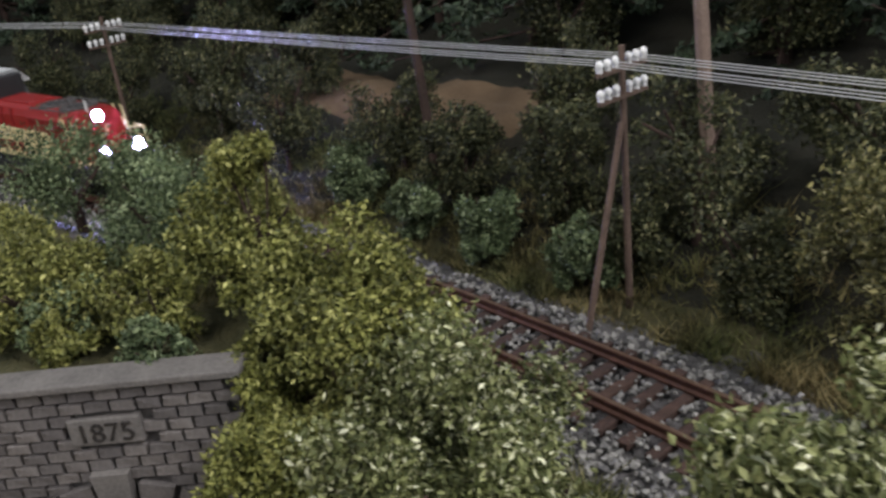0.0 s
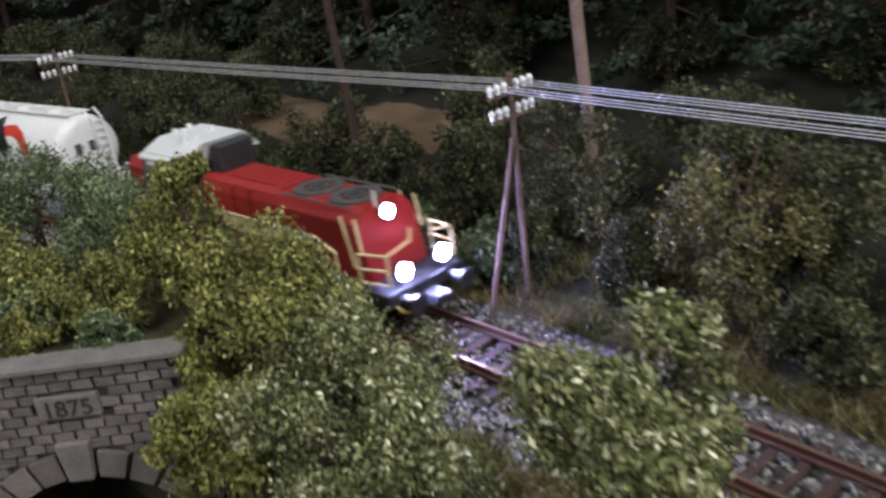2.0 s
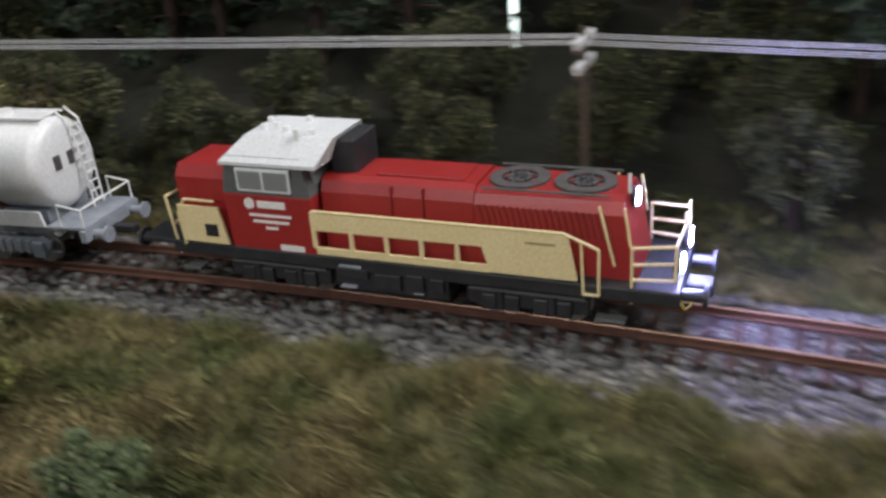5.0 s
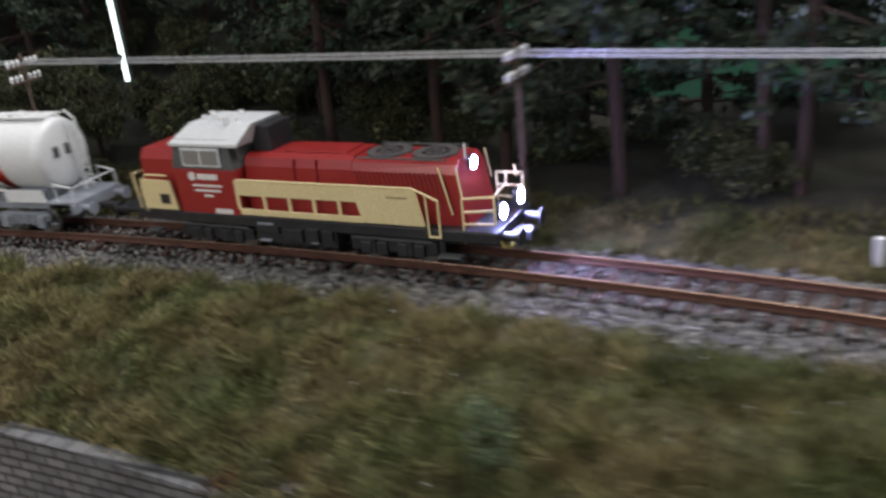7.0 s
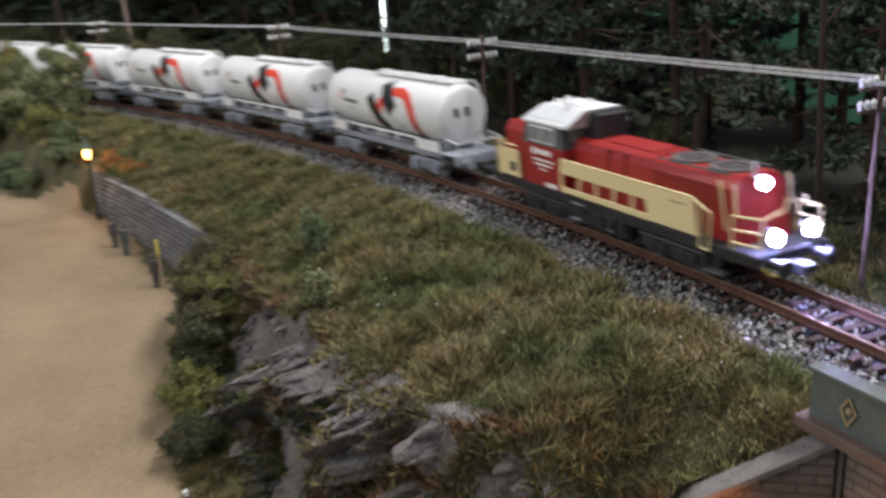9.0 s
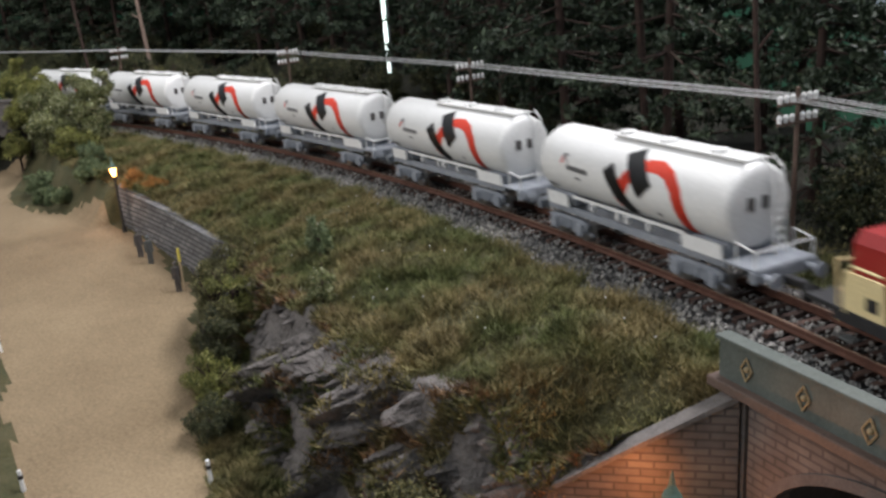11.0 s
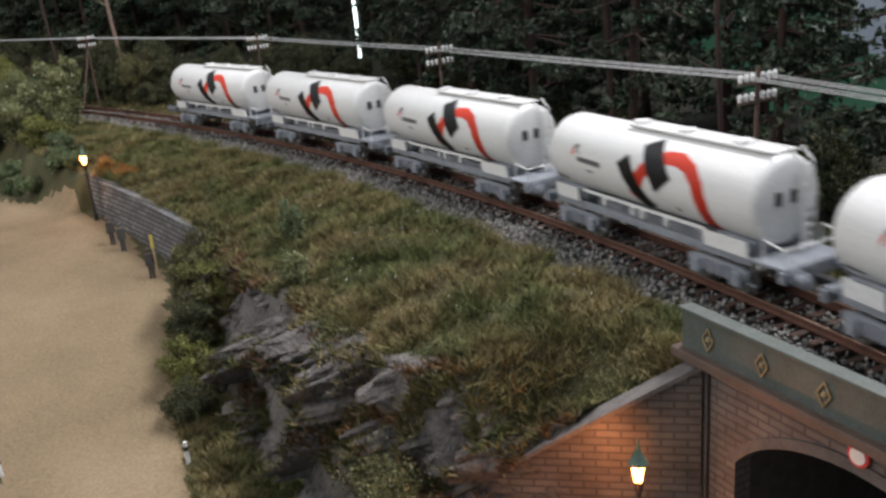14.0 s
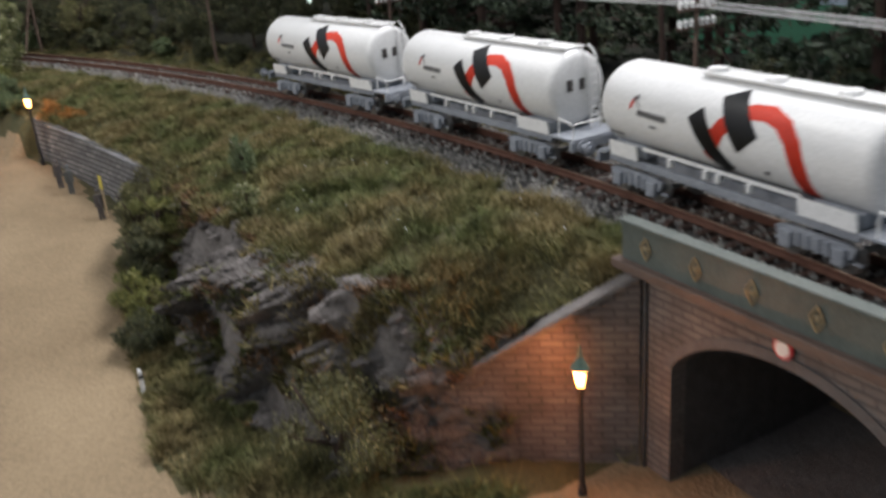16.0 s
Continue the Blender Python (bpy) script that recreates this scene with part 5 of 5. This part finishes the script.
for s, l, top, r, mat in ((-0.228, 0.045, 0.064, 0.022, "tree_e"), (-0.262, 0.044, 0.030, 0.014, "tree_d"), (-0.205, 0.040, 0.022, 0.012, "tree_d"), (-0.30, 0.046, 0.026, 0.013, "tree_d"), (-0.42, 0.042, 0.024, 0.014, "tree_c"), (-0.24, 0.07, 0.058, 0.02, "tree_d"), (-0.215, 0.062, 0.052, 0.020, "tree_d"), (-0.29, 0.062, 0.062, 0.024, "tree_d"), (-0.33, 0.055, 0.050, 0.018, "tree_d"),
                          (-0.37, 0.052, 0.044, 0.016, "tree_d"), (-0.18, 0.070, 0.046, 0.018, "tree_d"), (-0.15, 0.058, 0.042, 0.017, "tree_d"), (-0.115, 0.068, 0.040, 0.017, "tree_d"),
                          (-0.07, 0.064, 0.050, 0.021, "tree_d"), (-0.02, 0.082, 0.052, 0.022, "tree_d"), (-0.41, 0.060, 0.050, 0.02, "tree_d"), (-0.47, 0.05, 0.05, 0.02, "tree_d"),
                          (-0.53, 0.06, 0.055, 0.022, "tree_d"), (-0.6, 0.055, 0.05, 0.022, "tree_d"), (-0.04, 0.048, 0.018, 0.013, "tree_d"), (-0.31, 0.038, 0.02, 0.013, "tree_c"),
                          (-0.345, 0.036, 0.02, 0.014, "tree_c"), (-0.38, 0.038, 0.018, 0.012, "tree_c"), (0.04, 0.07, 0.045, 0.02, "tree_d"), (-0.68, 0.06, 0.055, 0.024, "tree_d"), (-0.78, 0.06, 0.055, 0.024, "tree_d"),
                          (-0.10, 0.046, 0.016, 0.011, "tree_c"), (-0.13, 0.044, 0.014, 0.010, "tree_d"), (0.0, 0.05, 0.016, 0.011, "tree_d"), (0.09, 0.075, 0.03, 0.016, "tree_d"), (-0.195, 0.042, 0.020, 0.012, "tree_d"), (-0.26, 0.09, 0.06, 0.022, "tree_d"), (-0.14, 0.09, 0.052, 0.02, "tree_d"), (-0.09, 0.095, 0.058, 0.022, "tree_d"), (-0.35, 0.085, 0.06, 0.022, "tree_d"), (-0.55, 0.075, 0.062, 0.024, "tree_d"), (-0.5, 0.085, 0.06, 0.022, "tree_d"), (0.03, 0.1, 0.05, 0.022, "tree_d"), (-0.56, 0.1, 0.065, 0.026, "tree_d"), (-0.64, 0.1, 0.065, 0.026, "tree_d")):
    q = tl(s, l)
    broadleaf(q[0], q[1], ground_z(s, l) - 0.002, top, r, mat, rb.randint(0, 9999), 2400, 0.0019, BUSH, "bush", category="bush", group="bushes behind the track")

for k in range(34):
    sx, lx = rb.uniform(-0.75, 0.12), rb.uniform(0.13, 0.24)
    q = tl(sx, lx)
    gz = ground_z(sx, lx)
    broadleaf(q[0], q[1], gz - 0.003, gz + rb.uniform(0.025, 0.05), rb.uniform(0.018, 0.028), "tree_d", rb.randint(0, 9999), 1500, 0.0024, "dark undergrowth bush among the pines", "bush", category="bush", group="undergrowth of the forest")
for k in range(46):
    sx, lx = rb.choice((rb.uniform(0.14, 0.48), rb.uniform(0.62, 0.9))), rb.uniform(0.068, 0.25)
    q = tl(sx, lx)
    gz = ground_z(sx, lx)
    broadleaf(q[0], q[1], gz - 0.003, gz + rb.uniform(0.010, 0.03), rb.uniform(0.014, 0.026), "tree_d", rb.randint(0, 9999), 1000, 0.0022, "low dark undergrowth at the forest edge", "bush", category="bush", group="undergrowth of the forest")

# on the rocks and the wall's end
for x, y, foot, top, r, mat, n, lab in ((0.192, -0.130, -0.045, -0.003, 0.016, "tree_e", 2800, "olive green ivy bush at the end of the retaining wall"), (0.222, -0.146, -0.05, -0.010, 0.014, "tree_a", 2400, "yellow-green ivy bush over the rocks"), (0.240, -0.165, -0.06, -0.024, 0.013, "tree_d", 2200, "dark green ivy bush over the rocks"), (0.205, -0.148, -0.06, -0.011, 0.016, "tree_e", 3000, "olive green ivy bush at the end of the retaining wall"), (0.228, -0.158, -0.066, -0.024, 0.016, "tree_e", 2600, "olive green ivy bush over the rocks"),
                                        (0.252, -0.176, -0.07, -0.036, 0.016, "tree_a", 2600, "yellow-green bush at the foot of the rocks"), (0.275, -0.188, -0.072, -0.05, 0.013, "tree_d", 1800, "dark green bush at the foot of the rocks"),
                                        (0.297, -0.140, -0.024, 0.004, 0.009, "tree_b", 900, "pale flowering bush on top of the rocks"), (0.250, -0.110, -0.016, 0.009, 0.009, "tree_c", 900, "dark green shrub on the turf bank"),
                                        (0.410, -0.188, -0.074, -0.031, 0.026, "tree_e", 4200, "round olive green bush at the foot of the rocks"), (0.178, -0.134, -0.05, -0.016, 0.012, "tree_d", 1600, "dark green bush against the retaining wall"),
                                        # enlarged orange shrubs also stand in for lantern light on the turf
                                        (-0.008, -0.098, -0.022, 0.000, 0.012, "tree_o", 1500, "rust-orange shrub behind the street lamp, lantern glow put into its colour"), (0.014, -0.094, -0.020, -0.004, 0.010, "tree_o", 1100, "rust-orange shrub behind the street lamp, lantern glow put into its colour")):
    broadleaf(x, y, foot, top, r, mat, int(x * 9999) + 5000, n, 0.0013, lab, "bush", category="bush", group="bushes on the bank")


# forest
def build_conifer(seed, h, start):
    rnd = random.Random(seed)
    t = thing("pine_tree", "tall dark pine with drooping branches and a reddish trunk", "pine tree", group="pines of the forest")
    bm = rod(B(), (0, 0, -0.01), (0, 0, h), 0.0030, 0.0010, 9)
    cs, rs = [], []
    z = h * start
    while z < h * 0.98:
        reach = (0.055 * (1 - z / h) + 0.010) * rnd.uniform(0.6, 1.25)
        for k in range(rnd.randint(3, 5)):
            a = rnd.uniform(0, 6.28)
            tip = (reach * math.cos(a), reach * math.sin(a), z - reach * rnd.uniform(0.1, 0.4))
            rod(bm, (0, 0, z), tip, 0.0007, 0.0003, 4)
            for f in (0.4, 0.7, 1.0):
                cs.append((tip[0] * f, tip[1] * f, z + (tip[2] - z) * f))
                rs.append(0.0080 * rnd.uniform(0.5, 1.2))
        z += rnd.uniform(0.007, 0.013)
    part("trunk", bm, M["bark"], t)
    leaves("crown", cs, rs, 9000, 0.0021, M["needle"], t, 0.1, flat=(1, 1, 0.5))
    return t


pines = [build_conifer(k, hh, st) for k, hh, st in ((1, 0.30, 0.16), (2, 0.20, 0.08), (3, 0.26, 0.22), (4, 0.16, 0.05))]
rf = random.Random(5)
spots = []
s = -1.25
while s < 1.25:
    for row, (l0, l1) in enumerate(((0.085, 0.12), (0.14, 0.2), (0.2, 0.27), (0.27, 0.36))):
        ss, ll = s + rf.uniform(-0.03, 0.03), rf.uniform(l0, l1) + (0.06 if s < 0.08 else 0)
        if ss > 0.15 and row > 1 and rf.random() < 0.3:
            continue
        if ss > 0.7 and rf.random() < 0.3:
            continue
        if (0.49 < ss < 0.62 and ll < 0.12) or (abs(ss + 0.045) < 0.018 and row < 1):
            continue
        # a clearing through which the painted sky shows
        if abs(ss - (0.492 - 0.57 * ll)) < 0.026 and ll > 0.1:
            continue
        spots.append((ss, ll))
    s += 0.058
for i, (ss, ll) in enumerate(spots):
    q = tl(ss, ll, ground_z(ss, ll) if not 0.5 < ss < 0.61 else -0.005)
    m = pose(q[0], q[1], q[2], rf.uniform(-2, 2), rf.uniform(-2, 2), rf.uniform(0, 360))
    if i < 4:
        pines[i].matrix_basis = m
    else:
        copy_thing(pines[rf.randint(0, 3)], m)


# bare tree behind the second pole
def build_bare_tree(s, l, h, mat, label, r):
    q = tl(s, l, ground_z(s, l))
    t = thing("bare_tree", label, "tree", pose(q[0], q[1], q[2], 2, -2, 0))
    bm = rod(B(), (0, 0, -0.005), (0, 0, h), r, r * 0.7, 9)
    rod(bm, (0, 0, h * 0.5), (-0.010, -0.004, h * 0.5 + 0.006), r * 0.5, r * 0.25, 6)
    rod(bm, (0, 0, h * 0.62), (0.006, 0.002, h * 0.62 + 0.008), 0.0008, 0.0005, 6)
    part("trunk", bm, mat, t)


build_bare_tree(-0.29, 0.069, 0.16, M["pale_bark"], "bare pale tree trunk with broken branches", 0.0022)
build_bare_tree(-0.39, 0.057, 0.16, M["bark"], "bare dark tree trunk on the slope", 0.0018)
build_bare_tree(0.405, 0.055, 0.13, M["bark"], "bare reddish pine trunk at the forest edge", 0.0014)
build_bare_tree(0.29, 0.10, 0.22, M["bark"], "bare dark pine trunk at the forest edge", 0.0026)


# ---- grass ----
def build_grass():
    n = 110000
    s = RNG.uniform(-0.36, 0.51, n)
    e = edge_l(s)
    l = -0.030 - RNG.random(n) * (-e - 0.028)
    far = RNG.random(n) < 0.26
    s = np.where(far, RNG.uniform(-0.62, 0.75, n), s)
    l = np.where(far, 0.027 + RNG.random(n) ** 1.6 * 0.05, l)
    low = RNG.random(n) < 0.10
    s2 = RNG.uniform(0.2, 0.50, n)
    s = np.where(low, s2, s)
    l = np.where(low, -road_r(s2) + RNG.random(n) * np.maximum(0.004, road_r(s2) + edge_l(s2) - 0.034), l)
    hill = RNG.random(n) < 0.07
    s = np.where(hill, RNG.uniform(-0.42, -0.27, n), s)
    l = np.where(hill, RNG.uniform(-0.19, -0.05, n), l)
    patch = np.array([0.8 * nz(a * 55, c * 55, 4) + 0.7 * nz(a * 150, c * 150, 7) for a, c in zip(s, l)])
    keep = (RNG.random(n) < 0.85 + 0.7 * patch) & ~((s > 0.505) & (s < 0.61))
    s, l, patch = s[keep], l[keep], patch[keep]
    n = len(s)
    z = np.array([ground_z(a, c) for a, c in zip(s, l)])
    ok = ~((s < -0.2) & (l < -0.06) & (z < 0.01))
    s, l, z, patch = s[ok], l[ok], z[ok], patch[ok]
    n = len(s)
    p = tl(s, l).T
    p[:, 2] = z - 0.0004
    k = 4
    p = np.repeat(p, k, 0) + np.concatenate([RNG.normal(size=(n * k, 2)) * 0.0011, np.zeros((n * k, 1))], 1)
    hgt = np.repeat(0.0016 + 0.0048 * np.clip(patch + 0.3, 0, 1.3), k) * (0.6 + 0.8 * RNG.random(n * k))
    lean = RNG.normal(size=(n * k, 2)) * 0.7
    tip = p + np.stack([lean[:, 0] * hgt, lean[:, 1] * hgt, hgt], 1)
    a = RNG.uniform(0, 6.28, n * k)
    w = np.stack([np.cos(a), np.sin(a), 0 * a], 1) * 0.00030
    v = np.stack([p - w, p + w, tip], 1).reshape(-1, 3)
    f = np.arange(n * k * 3).reshape(-1, 3)
    ob = mesh_ob("grass", v.tolist(), f.tolist(), M["grass"])
    tagged(ob, "olive and straw-coloured static grass tufts on the bank", "grass", kind="stuff")


build_grass()


def build_blossoms():
    """Single pale blossoms on thin stalks, strewn over the turf bank."""
    rnd = random.Random(77)
    stalk = rod(B(), (0, 0, -0.001), (0, 0, 0.0042), 0.00012, seg=4)
    me = bpy.data.meshes.new("stalk")
    stalk.to_mesh(me)
    stalk.free()
    me.materials.append(M["tree_c"])
    head = B()
    bmesh.ops.create_icosphere(head, subdivisions=1, radius=0.00030, matrix=Matrix.Translation((0, 0, 0.0044)))
    mh = bpy.data.meshes.new("blossom")
    head.to_mesh(mh)
    head.free()
    mh.materials.append(M["porcelain"])
    for i in range(28):
        s = rnd.uniform(0.20, 0.47)
        l = rnd.uniform(-0.108, -0.040) if s < 0.43 else rnd.uniform(-0.07, -0.04)
        q = tl(s, l)
        t = thing("wild_flower", "tiny pale wild flower in the turf bank", "flower", pose(q[0], q[1], ground_z(s, l), rnd.uniform(-15, 15), rnd.uniform(-15, 15), 0), "wild flowers on the bank")
        for n, m in (("stalk", me), ("blossom", mh)):
            new(n, m).parent = t


build_blossoms()


# ---- street lamps, posts and small things ----
def build_lamp(x, y, foot, head):
    q = thing("street_lamp", "lit black iron gas lantern on a slender post", "street lamp", pose(x, y, foot), "street lamps")
    h = head - foot
    part("post", rod(rod(rod(B(), (0, 0, 0), (0, 0, h * 0.1), 0.0017, 0.0014, 10), (0, 0, h * 0.1), (0, 0, h - 0.006), 0.0009, 0.0007, 10), (0, 0, h - 0.007), (0, 0, h - 0.0035), 0.0011, 0.0017, 10), M["iron"], q)
    lan = part("lantern", rod(B(), (0, 0, h - 0.0036), (0, 0, h + 0.0022), 0.0013, 0.0022, 6), M["flame"], q, "glowing warm lantern glass")
    for i in range(6):
        a = math.pi / 3 * i
        part("glazing_bar", rod(B(), (0.0014 * math.cos(a), 0.0014 * math.sin(a), h - 0.0036), (0.0023 * math.cos(a), 0.0023 * math.sin(a), h + 0.0024), 0.0002, seg=4), M["iron"], lan)
    part("hood", rod(rod(rod(B(), (0, 0, h + 0.0022), (0, 0, h + 0.0036), 0.0029, 0.0022, 12), (0, 0, h + 0.0036), (0, 0, h + 0.0066), 0.0020, 0.0007, 12), (0, 0, h + 0.0066), (0, 0, h + 0.0105), 0.0009, 0.0002, 8), M["verdigris"], q, "green copper lantern hood")
    return q


build_lamp(0.4789, -0.1455, -0.0745, -0.0297)
build_lamp(0.0, -0.1160, -0.0435, 0.0003)
point_lamp("lantern_light", (0.4789, -0.1480, -0.0297), 0.06, (1.0, 0.32, 0.09), 0.002)
point_lamp("lantern_light", (0.0, -0.1195, 0.0003), 0.02, (1.0, 0.42, 0.14), 0.002)


def build_marker(x, y, z):
    q = thing("roadside_marker", "small white roadside marker post with black band", "marker post", pose(x, y, z), "marker posts")
    part("post", rod(B(), (0, 0, -0.001), (0, 0, 0.0092), 0.0010, 0.0008, 8), M["white"], q)
    part("band", rod(B(), (0, 0, 0.0055), (0, 0, 0.0072), 0.0011, 0.001, 8), M["black"], q)


for x, y in ((0.305, -0.2055), (0.255, -0.262), (0.405, -0.232), (0.13, -0.235)):
    s, l = to_line(x, y)
    build_marker(x, y, ground_z(s, l))
q = (0.340, 0.005)
km = thing("kilometre_stone", "short white kilometre stone beside the track", "kilometre stone", pose(q[0], q[1], -0.005))
part("stone", box(B(), -0.0016, 0.0016, -0.0012, 0.0012, 0, 0.0098, 0.0006), M["white"], km)

sp = thing("wooden_signpost", "pale wooden signpost at the roadside", "signpost", pose(-0.120, -0.118, -0.0405, 0, 0, 55))
part("post", box(B(), -0.0008, 0.0008, -0.0008, 0.0008, -0.001, 0.0125, 0.0002), M["pale_wood"], sp)
part("board", box(B(), -0.0055, 0.0055, -0.0013, -0.0007, 0.0110, 0.0142, 0.0002), M["pale_wood"], sp)

pst = thing("height_post", "yellow and white striped post beside the wall", "post", pose(0.126, -0.131, -0.0535))
part("post", rod(B(), (0, 0, 0), (0, 0, 0.0262), 0.0007, 0.0006, 8), M["pale_wood"], pst)
part("tip", box(B(), -0.0010, 0.0010, -0.0006, 0.0006, 0.018, 0.0262, 0.0001), M["yellow"], pst)


def build_figurine(x, y, z, coat):
    bm = B()
    for dx in (-0.0010, 0.0010):
        rod(bm, (dx, 0, 0), (dx * 0.7, 0, 0.0085), 0.0008, 0.0010, 8)
    rod(bm, (0, 0, 0.008), (0, 0, 0.0155), 0.0015, 0.0019, 10)
    for dx in (-0.0022, 0.0022):
        rod(bm, (dx, 0, 0.008), (dx * 0.85, 0, 0.015), 0.0006, 0.0007, 8)
    bmesh.ops.create_uvsphere(bm, u_segments=10, v_segments=8, radius=0.0013, matrix=Matrix.Translation((0, 0, 0.0178)))
    ob = part("figurine", bm, M[coat], m=pose(x, y, z, 0, 0, 60))
    tagged(ob, "tiny painted standing model figurine on the road", "figurine", "figurines on the road")


s1, l1 = to_line(0.055, -0.1265)
build_figurine(0.055, -0.1275, float(road_z(0.06)), "fan")
build_figurine(0.071, -0.1275, float(road_z(0.075)), "cab_grey")
build_figurine(0.124, -0.1335, float(road_z(0.13)), "fan")

# ---- backdrop and hall ----
def build_backdrop():
    verts, faces, kinds = [], [], []
    ax = np.linspace(-1.9, 1.7, 601)
    zs = np.concatenate([np.linspace(-0.2, 0.25, 91), np.linspace(0.27, 1.0, 20)])
    for s in ax:
        l = float(np.interp(s, [-1.9, -1.0, 1.0, 1.7], [-0.3, 0.42, 0.48, 0.5]))
        for z in zs:
            verts.append(tuple(tl(s, l, z)))
    n = len(zs)
    for i in range(len(ax) - 1):
        for j in range(n - 1):
            a = i * n + j
            faces.append((a, a + n, a + n + 1, a + 1))
            s, z = ax[i], zs[j]
            sky = z > float(np.interp(s, [-0.4, -0.1, 0.0, 0.14, 0.19, 0.22, 0.26, 1.0], [0.16, 0.14, 0.12, 0.08, 0.055, 0.005, 0.0, 0.0])) + 0.02 * nz(s * 9, z * 9, 2) + 0.012 * nz(s * 40, 3, 5)
            kinds.append(1 if sky else 0)
    # both paints of the board carry their own added light
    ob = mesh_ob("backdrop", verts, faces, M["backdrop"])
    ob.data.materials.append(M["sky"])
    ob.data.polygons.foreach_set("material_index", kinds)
    tagged(ob, "painted backdrop of dark green hills under grey sky, with added glow", "backdrop", kind="structure")


build_backdrop()
tb = thing("light_tube", "bright vertical light tube behind the trees", "light tube", pose(-0.093, 0.197, 0))
part("tube", rod(B(), (0, 0, -0.005), (0, 0, 0.092), 0.0016, seg=12), M["tube"], tb)
part("holder", box(B(), -0.0014, 0.0014, 0.0022, 0.005, -0.05, 0.095, 0.0003), M["cab_grey"], tb)


# ---- what moves ----
def motions():
    known_t = [0, 2, 4, 7, 8, 9.5, 12, 14.5, 16]
    known_s = [-0.589, -0.3745, -0.1610, 0.1570, 0.2620, 0.4165, 0.6853, 0.9534, 1.1137]
    fine = np.linspace(0, 16, 161)
    lin = np.interp(fine, known_t, known_s)
    for k in range(40):
        sm = np.convolve(np.pad(lin, 4, mode="reflect", reflect_type="odd"), np.ones(9) / 9, "valid")
        lin = sm
    for back, ob in [(0.0, loco)] + [(0.178 + 0.1457 * i, w) for i, w in enumerate(wagons)]:
        rows = []
        for i in range(0, 161, 5):
            rows.append((i / 10, on_line(float(lin[i]) - back)))
        walk(ob, rows)


motions()
